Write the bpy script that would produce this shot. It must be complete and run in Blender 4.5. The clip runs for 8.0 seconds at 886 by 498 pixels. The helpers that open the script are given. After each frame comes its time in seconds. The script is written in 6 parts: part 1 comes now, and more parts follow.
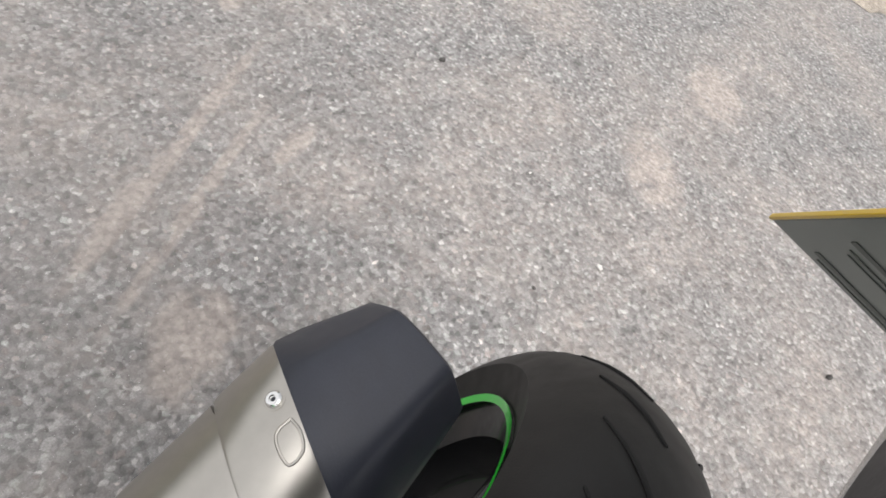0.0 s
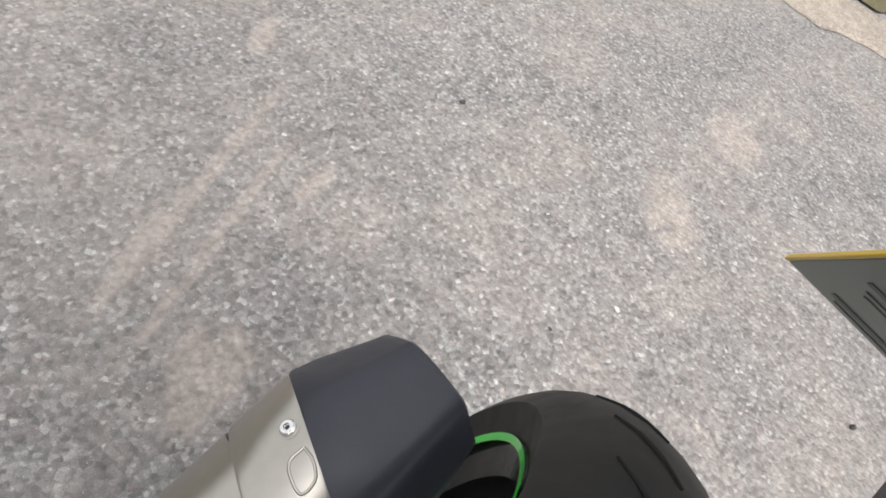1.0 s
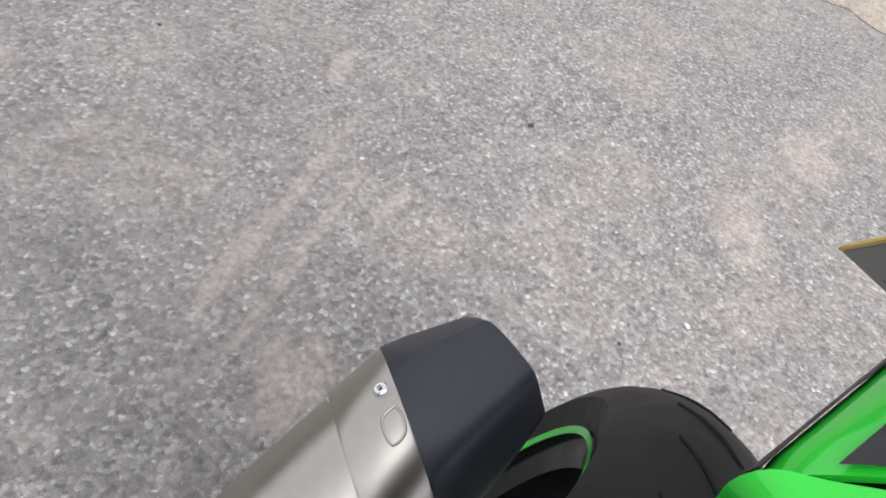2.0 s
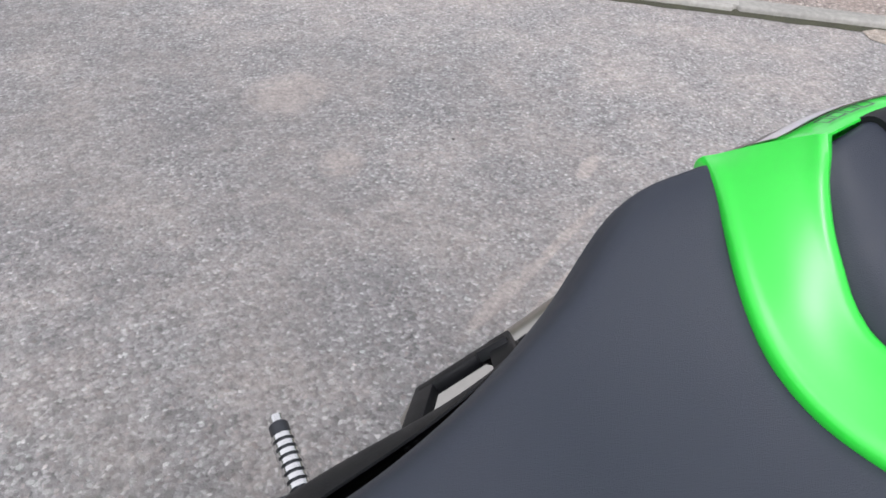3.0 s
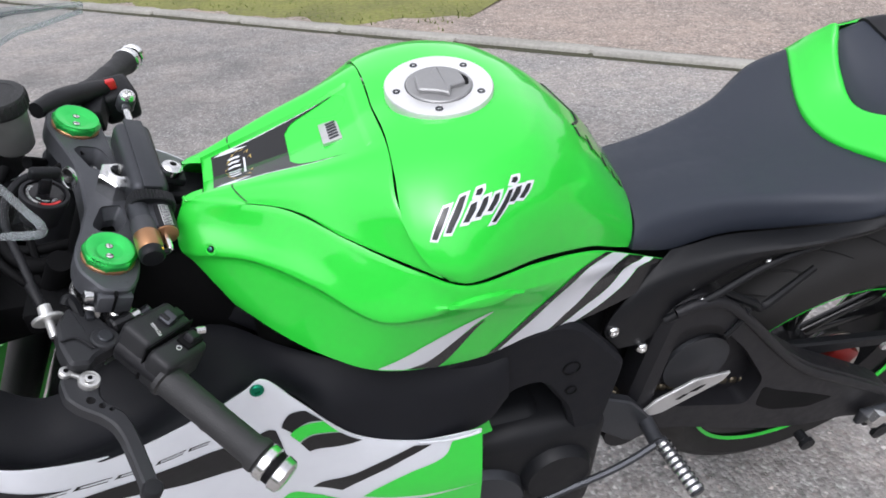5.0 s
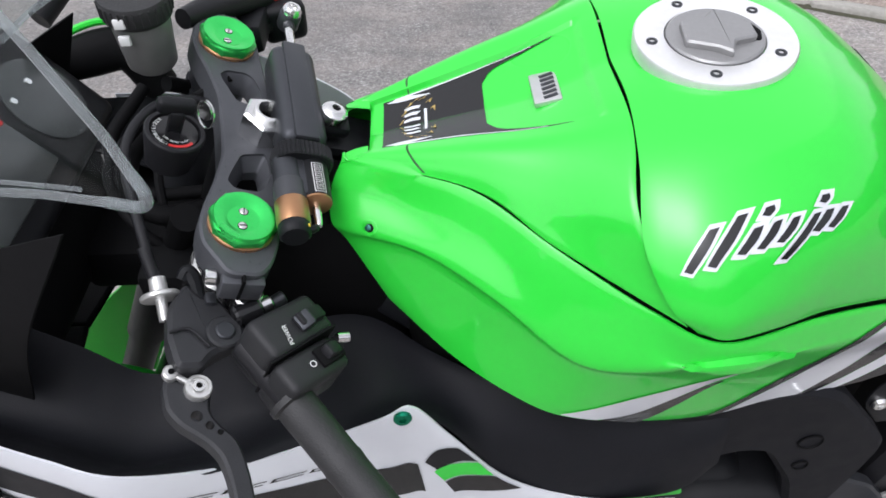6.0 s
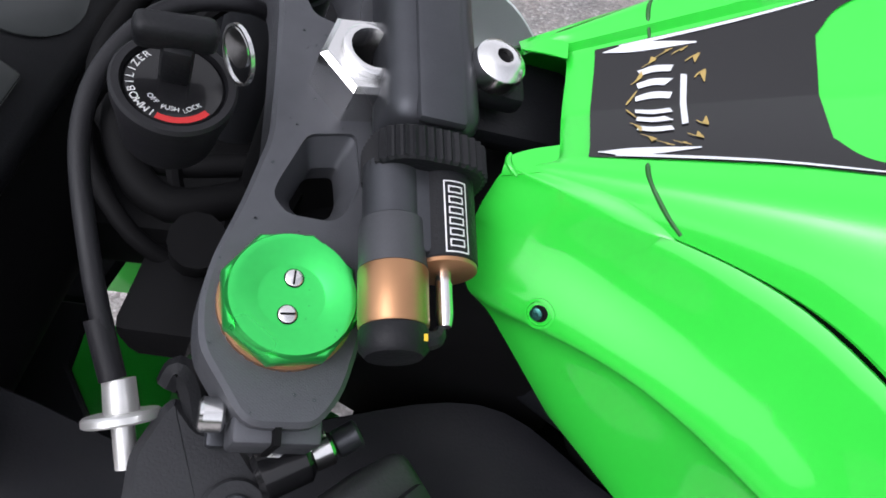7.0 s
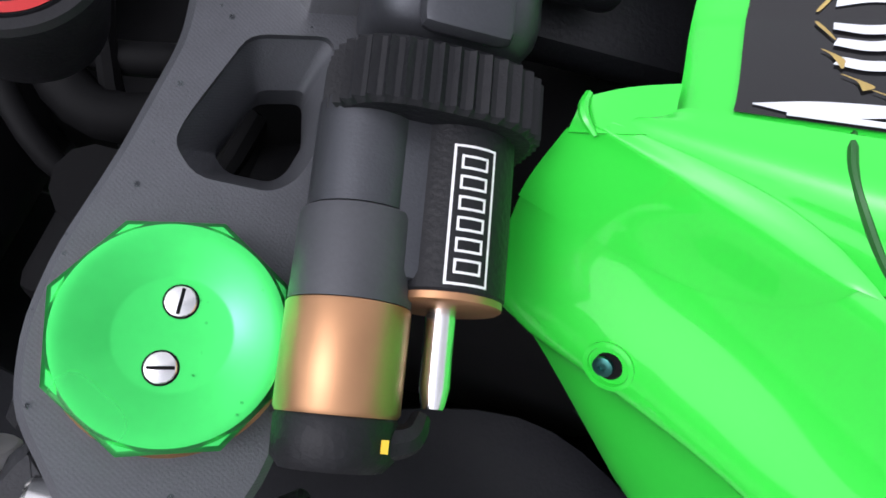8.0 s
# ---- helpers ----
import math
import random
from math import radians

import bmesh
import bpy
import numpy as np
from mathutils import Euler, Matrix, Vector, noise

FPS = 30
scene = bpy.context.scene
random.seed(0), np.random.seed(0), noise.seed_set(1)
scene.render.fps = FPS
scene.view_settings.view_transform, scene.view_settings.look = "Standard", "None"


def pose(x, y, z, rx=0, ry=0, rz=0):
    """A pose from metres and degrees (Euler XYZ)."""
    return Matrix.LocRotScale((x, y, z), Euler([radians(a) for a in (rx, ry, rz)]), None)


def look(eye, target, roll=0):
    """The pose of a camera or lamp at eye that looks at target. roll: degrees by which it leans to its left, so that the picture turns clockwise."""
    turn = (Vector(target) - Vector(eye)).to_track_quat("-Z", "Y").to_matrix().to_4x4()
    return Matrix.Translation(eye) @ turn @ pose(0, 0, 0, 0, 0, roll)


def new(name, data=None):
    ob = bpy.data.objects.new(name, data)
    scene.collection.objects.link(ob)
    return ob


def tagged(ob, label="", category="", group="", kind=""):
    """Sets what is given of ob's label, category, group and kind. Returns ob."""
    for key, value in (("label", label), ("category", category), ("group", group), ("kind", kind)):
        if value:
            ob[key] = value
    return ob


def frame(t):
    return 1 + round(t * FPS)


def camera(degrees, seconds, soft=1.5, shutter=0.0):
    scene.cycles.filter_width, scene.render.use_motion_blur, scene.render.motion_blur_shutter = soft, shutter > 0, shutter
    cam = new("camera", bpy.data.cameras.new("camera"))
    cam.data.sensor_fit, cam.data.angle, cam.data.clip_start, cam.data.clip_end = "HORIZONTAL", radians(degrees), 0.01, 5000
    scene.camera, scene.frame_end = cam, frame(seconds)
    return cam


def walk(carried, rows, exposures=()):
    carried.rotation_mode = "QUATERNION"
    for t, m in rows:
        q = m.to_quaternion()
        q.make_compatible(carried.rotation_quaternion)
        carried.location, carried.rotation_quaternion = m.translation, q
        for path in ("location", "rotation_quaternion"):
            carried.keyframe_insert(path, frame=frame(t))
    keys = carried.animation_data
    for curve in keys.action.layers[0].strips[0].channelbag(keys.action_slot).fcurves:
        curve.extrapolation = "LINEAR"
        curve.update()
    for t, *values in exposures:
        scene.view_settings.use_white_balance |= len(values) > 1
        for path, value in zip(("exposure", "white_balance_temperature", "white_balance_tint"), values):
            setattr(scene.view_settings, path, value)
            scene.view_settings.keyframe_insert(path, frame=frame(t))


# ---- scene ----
cam = camera(64.5, 8.0, soft=1.7)
PATH = [
    (0, (0.550, 0.230, 1.011), (1.761, 0.642, -0.413), 30.2),
    (0.5, (0.551, 0.234, 1.015), (1.777, 0.709, -0.376), 29.1),
    (1, (0.545, 0.225, 1.013), (1.772, 0.746, -0.360), 28.2),
    (1.2, (0.542, 0.219, 1.010), (1.769, 0.746, -0.362), 27.8),
    (2.3, (0.432, 0.156, 1.073), (1.467, 1.003, -0.297), 16.5),
    (2.5, (0.367, 0.088, 1.112), (1.318, 1.059, -0.235), 12.3),
    (2.8, (0.278, -0.046, 1.164), (1.098, 1.130, -0.104), 7.7),
    (3, (0.240, -0.127, 1.182), (0.952, 1.161, -0.043), 4.5),
    (3.3, (0.204, -0.265, 1.191), (0.845, 1.130, 0.048), 2.7),
    (3.5, (0.174, -0.372, 1.186), (0.753, 1.089, 0.094), 1.8),
    (3.7, (0.145, -0.468, 1.183), (0.663, 1.033, 0.114), -0.2),
    (3.8, (0.122, -0.514, 1.190), (0.606, 0.998, 0.121), -0.4),
    (4, (0.088, -0.595, 1.194), (0.507, 0.940, 0.131), -1.8),
    (4.2, (0.047, -0.667, 1.204), (0.415, 0.888, 0.149), -3.1),
    (5.3, (-0.107, -0.823, 1.235), (0.070, 0.816, 0.263), -1.3),
    (5.5, (-0.114, -0.777, 1.228), (-0.004, 0.861, 0.245), -0.5),
    (6, (-0.130, -0.610, 1.177), (-0.267, 0.936, 0.056), -1.6),
    (6.5, (-0.184, -0.475, 1.115), (-0.469, 0.953, -0.127), -2.7),
    (7, (-0.218, -0.340, 1.088), (-0.563, 0.941, -0.293), -0.1),
    (7.5, (-0.218, -0.274, 1.044), (-0.706, 0.824, -0.446), -5.0),
    (8, (-0.228, -0.239, 1.028), (-0.721, 0.693, -0.569), -5.2),
]
walk(cam, [(t, look(eye, target, roll)) for t, eye, target, roll in PATH],
     [(0, 0.80, 6550, 11), (1.2, 0.80, 6550, 11), (2.5, 0.71, 6200, 14), (4, 0.86, 6150, 15), (5.5, 0.70, 6200, 14), (6.5, 0.70, 6200, 15), (7.5, 0.84, 6150, 18), (8, 0.82, 6150, 18)])

# ---------------------------------------------------------------- world and light
world = bpy.data.worlds.new("sky")
scene.world = world
world.use_nodes = True
nt = world.node_tree
sky = nt.nodes.new("ShaderNodeTexSky")
sky.sky_type = 'NISHITA'
sky.sun_disc = False
sky.sun_elevation, sky.sun_rotation = radians(55), radians(200)
sky.air_density, sky.dust_density = 1.0, 4.0
grey = nt.nodes.new("ShaderNodeHueSaturation")
grey.inputs["Saturation"].default_value = 0.12
nt.links.new(sky.outputs[0], grey.inputs["Color"])
nt.links.new(grey.outputs[0], nt.nodes["Background"].inputs[0])
nt.nodes["Background"].inputs[1].default_value = 0.15
sun = new("sun", bpy.data.lights.new("sun", "SUN"))
sun.data.energy, sun.data.angle, sun.data.color = 0.45, radians(110), (1.0, 0.98, 0.95)
sun.matrix_world = look((-1.0, 3.0, 4.5), (0, 0, 0.5))


# ---------------------------------------------------------------- materials
def mat(name, color, rough=0.5, metal=0.0, bump=0.0, scale=200.0, vary=0.12, coat=0.0, spec=0.5, stretch=None, rough_vary=0.1):
    m = bpy.data.materials.new(name)
    m.use_nodes = True
    n, l = m.node_tree.nodes, m.node_tree.links
    b = n["Principled BSDF"]
    b.inputs["Roughness"].default_value = rough
    b.inputs["Metallic"].default_value = metal
    b.inputs["Coat Weight"].default_value = coat
    b.inputs["Coat Roughness"].default_value = 0.04
    b.inputs["Specular IOR Level"].default_value = spec
    tc = n.new("ShaderNodeTexCoord")
    mp = n.new("ShaderNodeMapping")
    l.new(tc.outputs["Object"], mp.inputs[0])
    if stretch:
        mp.inputs["Scale"].default_value = stretch
    fine = n.new("ShaderNodeTexNoise")
    fine.inputs["Scale"].default_value = scale
    fine.inputs["Detail"].default_value = 4
    big = n.new("ShaderNodeTexNoise")
    big.inputs["Scale"].default_value = scale / 14
    l.new(mp.outputs[0], fine.inputs[0]), l.new(mp.outputs[0], big.inputs[0])
    mix = n.new("ShaderNodeMath")
    mix.operation = 'ADD'
    l.new(fine.outputs[0], mix.inputs[0]), l.new(big.outputs[0], mix.inputs[1])
    ramp = n.new("ShaderNodeMapRange")
    ramp.inputs["From Min"].default_value, ramp.inputs["From Max"].default_value = 0.6, 1.4
    ramp.inputs["To Min"].default_value, ramp.inputs["To Max"].default_value = 1 - vary, 1 + vary
    l.new(mix.outputs[0], ramp.inputs[0])
    mul = n.new("ShaderNodeVectorMath")
    mul.operation = 'SCALE'
    mul.inputs[0].default_value = color
    l.new(ramp.outputs[0], mul.inputs["Scale"])
    l.new(mul.outputs[0], b.inputs["Base Color"])
    rr = n.new("ShaderNodeMapRange")
    rr.inputs["From Min"].default_value, rr.inputs["From Max"].default_value = 0.3, 0.7
    rr.inputs["To Min"].default_value = max(0.02, rough * (1 - rough_vary))
    rr.inputs["To Max"].default_value = min(1.0, rough * (1 + rough_vary))
    l.new(big.outputs[0], rr.inputs[0])
    l.new(rr.outputs[0], b.inputs["Roughness"])
    if bump:
        bp = n.new("ShaderNodeBump")
        bp.inputs["Strength"].default_value = 0.6
        bp.inputs["Distance"].default_value = bump
        l.new(fine.outputs[0], bp.inputs["Height"])
        l.new(bp.outputs[0], b.inputs["Normal"])
    return m


GREEN = mat("green_paint", (0.028, 0.62, 0.044), 0.3, 0.0, 0.0, 60, 0.03, coat=0.7, spec=0.3)
WHITE = mat("white_paint", (0.66, 0.68, 0.72), 0.3, 0.0, 0.0, 60, 0.03, coat=0.8)
BLACKGLOSS = mat("black_gloss", (0.008, 0.008, 0.009), 0.25, 0, 0, 60, 0.05, coat=0.4, spec=.3)
SATIN = mat("black_satin", (0.011, 0.011, 0.013), 0.5, 0, 0.0002, 900, 0.15, spec=.3)
PLASTIC = mat("black_plastic", (0.0065, 0.007, 0.0085), 0.5, 0, 0.0004, 700, 0.15, spec=.25)
# near-black for inner parts; also stands in for shade in seams and holes
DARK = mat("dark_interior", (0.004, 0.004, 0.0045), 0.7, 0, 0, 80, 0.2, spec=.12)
SEAT = mat("seat_vinyl", (0.021, 0.026, 0.038), 0.5, 0, 0.0005, 1200, 0.08, spec=.4)
RUBBER = mat("tyre_rubber", (0.014, 0.013, 0.0125), 0.55, 0, 0.0003, 500, 0.2, spec=.35)
STEEL = mat("brushed_steel", (0.44, 0.42, 0.385), 0.33, 1.0, 0.0, 120, 0.08)
CHROME = mat("bright_metal", (0.75, 0.75, 0.74), 0.22, 1.0, 0, 100, 0.06)
GUN = mat("anodised_grey", (0.055, 0.058, 0.065), 0.42, 0.6, 0.0001, 1400, 0.1, spec=.35)
GOLD = mat("bronze_anodised", (0.42, 0.225, 0.115), 0.4, 0.85, 0, 150, 0.06)
ALU = mat("silver_plate", (0.62, 0.62, 0.62), 0.35, 0.8, 0, 150, 0.06)
GREYPL = mat("grey_plate_back", (0.21, 0.24, 0.222), 0.4, 0, 0, 40, 0.05)
YELLOW = mat("yellow_acrylic", (0.75, 0.5, 0.03), 0.3, 0, 0, 40, 0.05)
RED = mat("red_plastic", (0.5, 0.02, 0.02), 0.4, 0, 0, 40, 0.05)


# ---------------------------------------------------------------- mesh helpers
def finish(bm, angle=38):
    bmesh.ops.recalc_face_normals(bm, faces=bm.faces)
    for f in bm.faces:
        f.smooth = True
    for e in bm.edges:
        if len(e.link_faces) == 2 and e.calc_face_angle(0) > radians(angle):
            e.smooth = False


def part(name, bm, material, parent=None, label="", angle=38):
    finish(bm, angle)
    me = bpy.data.meshes.new(name)
    bm.to_mesh(me)
    bm.free()
    me.materials.append(material)
    ob = new(name, me)
    if parent:
        ob.parent = parent
    if label:
        tagged(ob, label)
    return ob


def cr(a, b, c, d, t):
    return 0.5 * ((2 * b) + (c - a) * t + (2 * a - 5 * b + 4 * c - d) * t * t + (3 * b - a - 3 * c + d) * t ** 3)


def along(pts, u):
    """The point at u (0 to 1) of a smooth curve through pts."""
    n = len(pts) - 1
    s = min(max(u, 0.0), 1.0) * n
    i = min(int(s), n - 1)
    g = lambda k: pts[k] if 0 <= k <= n else (2 * pts[0] - pts[1] if k < 0 else 2 * pts[n] - pts[n - 1])
    return cr(g(i - 1), g(i), g(i + 1), g(i + 2), s - i)


class Patch:
    """A smooth sheet through a few guide curves: u runs along a curve, v from curve to curve."""

    def __init__(self, *rows):
        self.rows = [[np.array(p, float) for p in r] for r in rows]

    def at(self, u, v, lift=0.0):
        p = along([along(r, u) for r in self.rows], v)
        return p + lift * self.normal(u, v) if lift else p

    def normal(self, u, v):
        e = 0.01
        du = self.at(min(u + e, 1), v) - self.at(max(u - e, 0), v)
        dv = self.at(u, min(v + e, 1)) - self.at(u, max(v - e, 0))
        n = np.cross(du, dv)
        return n / max(np.linalg.norm(n), 1e-9) * self.side

    side = 1

    def mirror(self):
        m = Patch(*[[p * np.array([1, -1, 1]) for p in r] for r in self.rows])
        m.side = -self.side
        return m

    def sheet(self, nu=40, nv=24, u=(0, 1), v=(0, 1), thick=0.003, lift=0.0, edge=None):
        """A shell over a stretch of the sheet. edge(u, v) may bend the borders."""
        bm = bmesh.new()
        for k in (0, 1):
            grid = []
            for j in range(nv + 1):
                row = []
                for i in range(nu + 1):
                    a, b = u[0] + (u[1] - u[0]) * i / nu, v[0] + (v[1] - v[0]) * j / nv
                    if edge:
                        a, b = edge(a, b)
                    rim = min(i, nu - i, j, nv - j) == 0
                    q = self.at(a, b) + self.normal(a, b) * (lift - (thick if k else (0.0012 if rim else 0)))
                    row.append(bm.verts.new(q))
                grid.append(row)
            if k == 0:
                top = grid
            for j in range(nv):
                for i in range(nu):
                    f = [grid[j][i], grid[j][i + 1], grid[j + 1][i + 1], grid[j + 1][i]]
                    bm.faces.new(f if k == 0 else f[::-1])
        loop = lambda g: [g[0][i] for i in range(nu)] + [g[j][nu] for j in range(nv)] + [g[nv][i] for i in range(nu, 0, -1)] + [g[j][0] for j in range(nv, 0, -1)]
        a, b = loop(top), loop(grid)
        for i in range(len(a)):
            k = (i + 1) % len(a)
            bm.faces.new([a[k], a[i], b[i], b[k]])
        return bm

    def ribbon(self, line, n=24, m=2, lift=0.0006):
        """A thin band lying on the sheet; line: (u, v, u, v) pairs of its two borders, from end to end."""
        bm = bmesh.new()
        pts = [np.array(q, float) for q in line]
        rows = []
        for i in range(n + 1):
            q = along(pts, i / n)
            rows.append([bm.verts.new(self.at(q[0] + (q[2] - q[0]) * j / m, q[1] + (q[3] - q[1]) * j / m, lift)) for j in range(m + 1)])
        for i in range(n):
            for j in range(m):
                bm.faces.new([rows[i][j], rows[i + 1][j], rows[i + 1][j + 1], rows[i][j + 1]])
        return bm


class Whole(Patch):
    """A left-hand sheet and its right-hand twin as one sheet, with v from the left edge over the middle to the right edge."""

    def __init__(self, left, right):
        self.left, self.right = left, right

    def at(self, u, v, lift=0.0):
        p = self.left.at(u, 1 - 2 * v) if v < .5 else self.right.at(u, 2 * v - 1)
        return p + lift * self.normal(u, v) if lift else p


def tube(pts, r, seg=12, n=None, closed=False):
    """A round bar along a smooth curve; r: a number, or one for each point."""
    bm = bmesh.new()
    pts = [np.array(p, float) for p in pts]
    rr = [np.array([q]) for q in (r if hasattr(r, "__len__") else [r] * len(pts))]
    n = n or max(8, 6 * (len(pts) - 1))
    c = [along(pts, i / n) for i in range(n + 1)]
    rad = [float(along(rr, i / n)[0]) for i in range(n + 1)]
    ref = np.array([0.0, 0.0, 1.0])
    d0 = c[1] - c[0]
    if abs(d0[2]) > 0.9 * np.linalg.norm(d0):
        ref = np.array([1.0, 0.0, 0.0])
    rings = []
    for i in range(n + 1):
        d = c[min(i + 1, n)] - c[max(i - 1, 0)]
        d /= np.linalg.norm(d)
        a = np.cross(ref, d)
        a /= np.linalg.norm(a)
        b = np.cross(d, a)
        ref = np.cross(d, a) * 0 + (b if True else ref)
        rings.append([bm.verts.new(c[i] + rad[i] * (a * math.cos(k * 2 * math.pi / seg) + b * math.sin(k * 2 * math.pi / seg))) for k in range(seg)])
    for i in range(n):
        for k in range(seg):
            q = (k + 1) % seg
            bm.faces.new([rings[i][k], rings[i][q], rings[i + 1][q], rings[i + 1][k]])
    bm.faces.new(rings[0][::-1])
    bm.faces.new(rings[-1])
    return bm


def spin(profile, p0, axis, seg=48, start=0.0, closed=False):
    """A turned piece: profile of (radius, height) along axis from p0."""
    bm = bmesh.new()
    z = Vector(axis).normalized()
    x = z.orthogonal().normalized()
    y = z.cross(x)
    rings = []
    for r, h in profile:
        rings.append([bm.verts.new(Vector(p0) + z * h + (x * math.cos(start + k * 2 * math.pi / seg) + y * math.sin(start + k * 2 * math.pi / seg)) * max(r, 1e-5)) for k in range(seg)])
    n = len(rings)
    for i in range(n if closed else n - 1):
        for k in range(seg):
            q = (k + 1) % seg
            bm.faces.new([rings[i][k], rings[i][q], rings[(i + 1) % n][q], rings[(i + 1) % n][k]])
    if not closed:
        bm.faces.new(rings[0][::-1])
        bm.faces.new(rings[-1])
    return bm


def rod(p0, p1, r, r1=None, seg=24, bevel=0.0):
    p0, p1 = Vector(p0), Vector(p1)
    h = (p1 - p0).length
    r1 = r if r1 is None else r1
    b = min(bevel, r * 0.5, h * 0.4)
    prof = [(r - b, 0), (r, b), (r1, h - b), (r1 - b, h)] if b else [(r, 0), (r1, h)]
    return spin(prof, p0, p1 - p0, seg)


def slab(outline, z0, z1, m=None, bevel=0.0, holes=()):
    """A plate with the given outline (x, y), from z0 to z1, set by the matrix m."""
    bm = bmesh.new()
    n = len(outline)
    cx, cy = sum(p[0] for p in outline) / n, sum(p[1] for p in outline) / n

    def inset(d):
        res = []
        for i in range(n):
            a, b, c = (Vector(outline[(i + k) % n]) for k in (-1, 0, 1))
            e1, e2 = (b - a).normalized(), (c - b).normalized()
            n1, n2 = Vector((-e1.y, e1.x)), Vector((-e2.y, e2.x))
            q = (n1 + n2)
            q = q / max(q.length_squared, 0.3) * 2 * d
            res.append((b.x + q.x, b.y + q.y))
        return res
    area = sum(outline[i][0] * outline[(i + 1) % n][1] - outline[(i + 1) % n][0] * outline[i][1] for i in range(n))
    s = 1 if area > 0 else -1
    layers = [(outline, z0), (outline, z1 - bevel), (inset(s * bevel), z1)] if bevel else [(outline, z0), (outline, z1)]
    rings = [[bm.verts.new((x, y, z)) for x, y in o] for o, z in layers]
    for a, b in zip(rings, rings[1:]):
        for i in range(n):
            k = (i + 1) % n
            bm.faces.new([a[i], a[k], b[k], b[i]])
    for ring in (rings[0], rings[-1]):
        edges = [bm.edges.get((ring[i], ring[(i + 1) % n])) for i in range(n)]
        if not holes:
            bm.faces.new(ring)
        else:
            hr = []
            zz = z0 if ring is rings[0] else layers[-1][1]
            for h in holes:
                vs = [bm.verts.new((x, y, zz)) for x, y in h]
                hr.append(vs)
                edges += [bm.edges.new((vs[i], vs[(i + 1) % len(vs)])) for i in range(len(vs))]
            bmesh.ops.triangle_fill(bm, use_beauty=True, edges=edges)
            if ring is rings[0]:
                low = hr
            else:
                for a, b in zip(low, hr):
                    for i in range(len(a)):
                        k = (i + 1) % len(a)
                        bm.faces.new([a[k], a[i], b[i], b[k]])
    if m:
        bmesh.ops.transform(bm, matrix=m, verts=bm.verts)
    return bm


def block(sx, sy, sz, m=None, bevel=0.002, seg=2):
    bm = bmesh.new()
    bmesh.ops.create_cube(bm, size=1)
    bmesh.ops.scale(bm, vec=(sx, sy, sz), verts=bm.verts)
    if bevel:
        bmesh.ops.bevel(bm, geom=bm.edges[:], offset=bevel, segments=seg, affect='EDGES', profile=0.5)
    if m:
        bmesh.ops.transform(bm, matrix=m, verts=bm.verts)
    return bm


def join(*bms):
    """Several shells as one mesh."""
    me = bpy.data.meshes.new("tmp")
    out = bmesh.new()
    for b in bms:
        b.to_mesh(me)
        b.free()
        out.from_mesh(me)
    bpy.data.meshes.remove(me)
    return out


def rounded(pts, r=0.004, n=4):
    """An outline with rounded corners."""
    out = []
    k = len(pts)
    for i in range(k):
        a, b, c = (Vector(pts[(i + j) % k]) for j in (-1, 0, 1))
        d1, d2 = (a - b), (c - b)
        q = min(r, d1.length * 0.45, d2.length * 0.45)
        p, s = b + d1.normalized() * q, b + d2.normalized() * q
        for j in range(n + 1):
            t = j / n
            w = p * (1 - t) ** 2 + b * 2 * t * (1 - t) + s * t * t
            out.append((w.x, w.y))
    return out


# ---------------------------------------------------------------- ground and kerb
KERB_A, KERB_B = Vector((0.135, 4.225)), Vector((2.19, 2.71))
kd = (KERB_B - KERB_A).normalized()
kn = Vector((-kd.y, kd.x))
if kn.y < 0:
    kn = -kn
KERB_M = Matrix(((kd.x, kn.x, 0, KERB_A.x), (kd.y, kn.y, 0, KERB_A.y), (0, 0, 1, 0), (0, 0, 0, 1)))


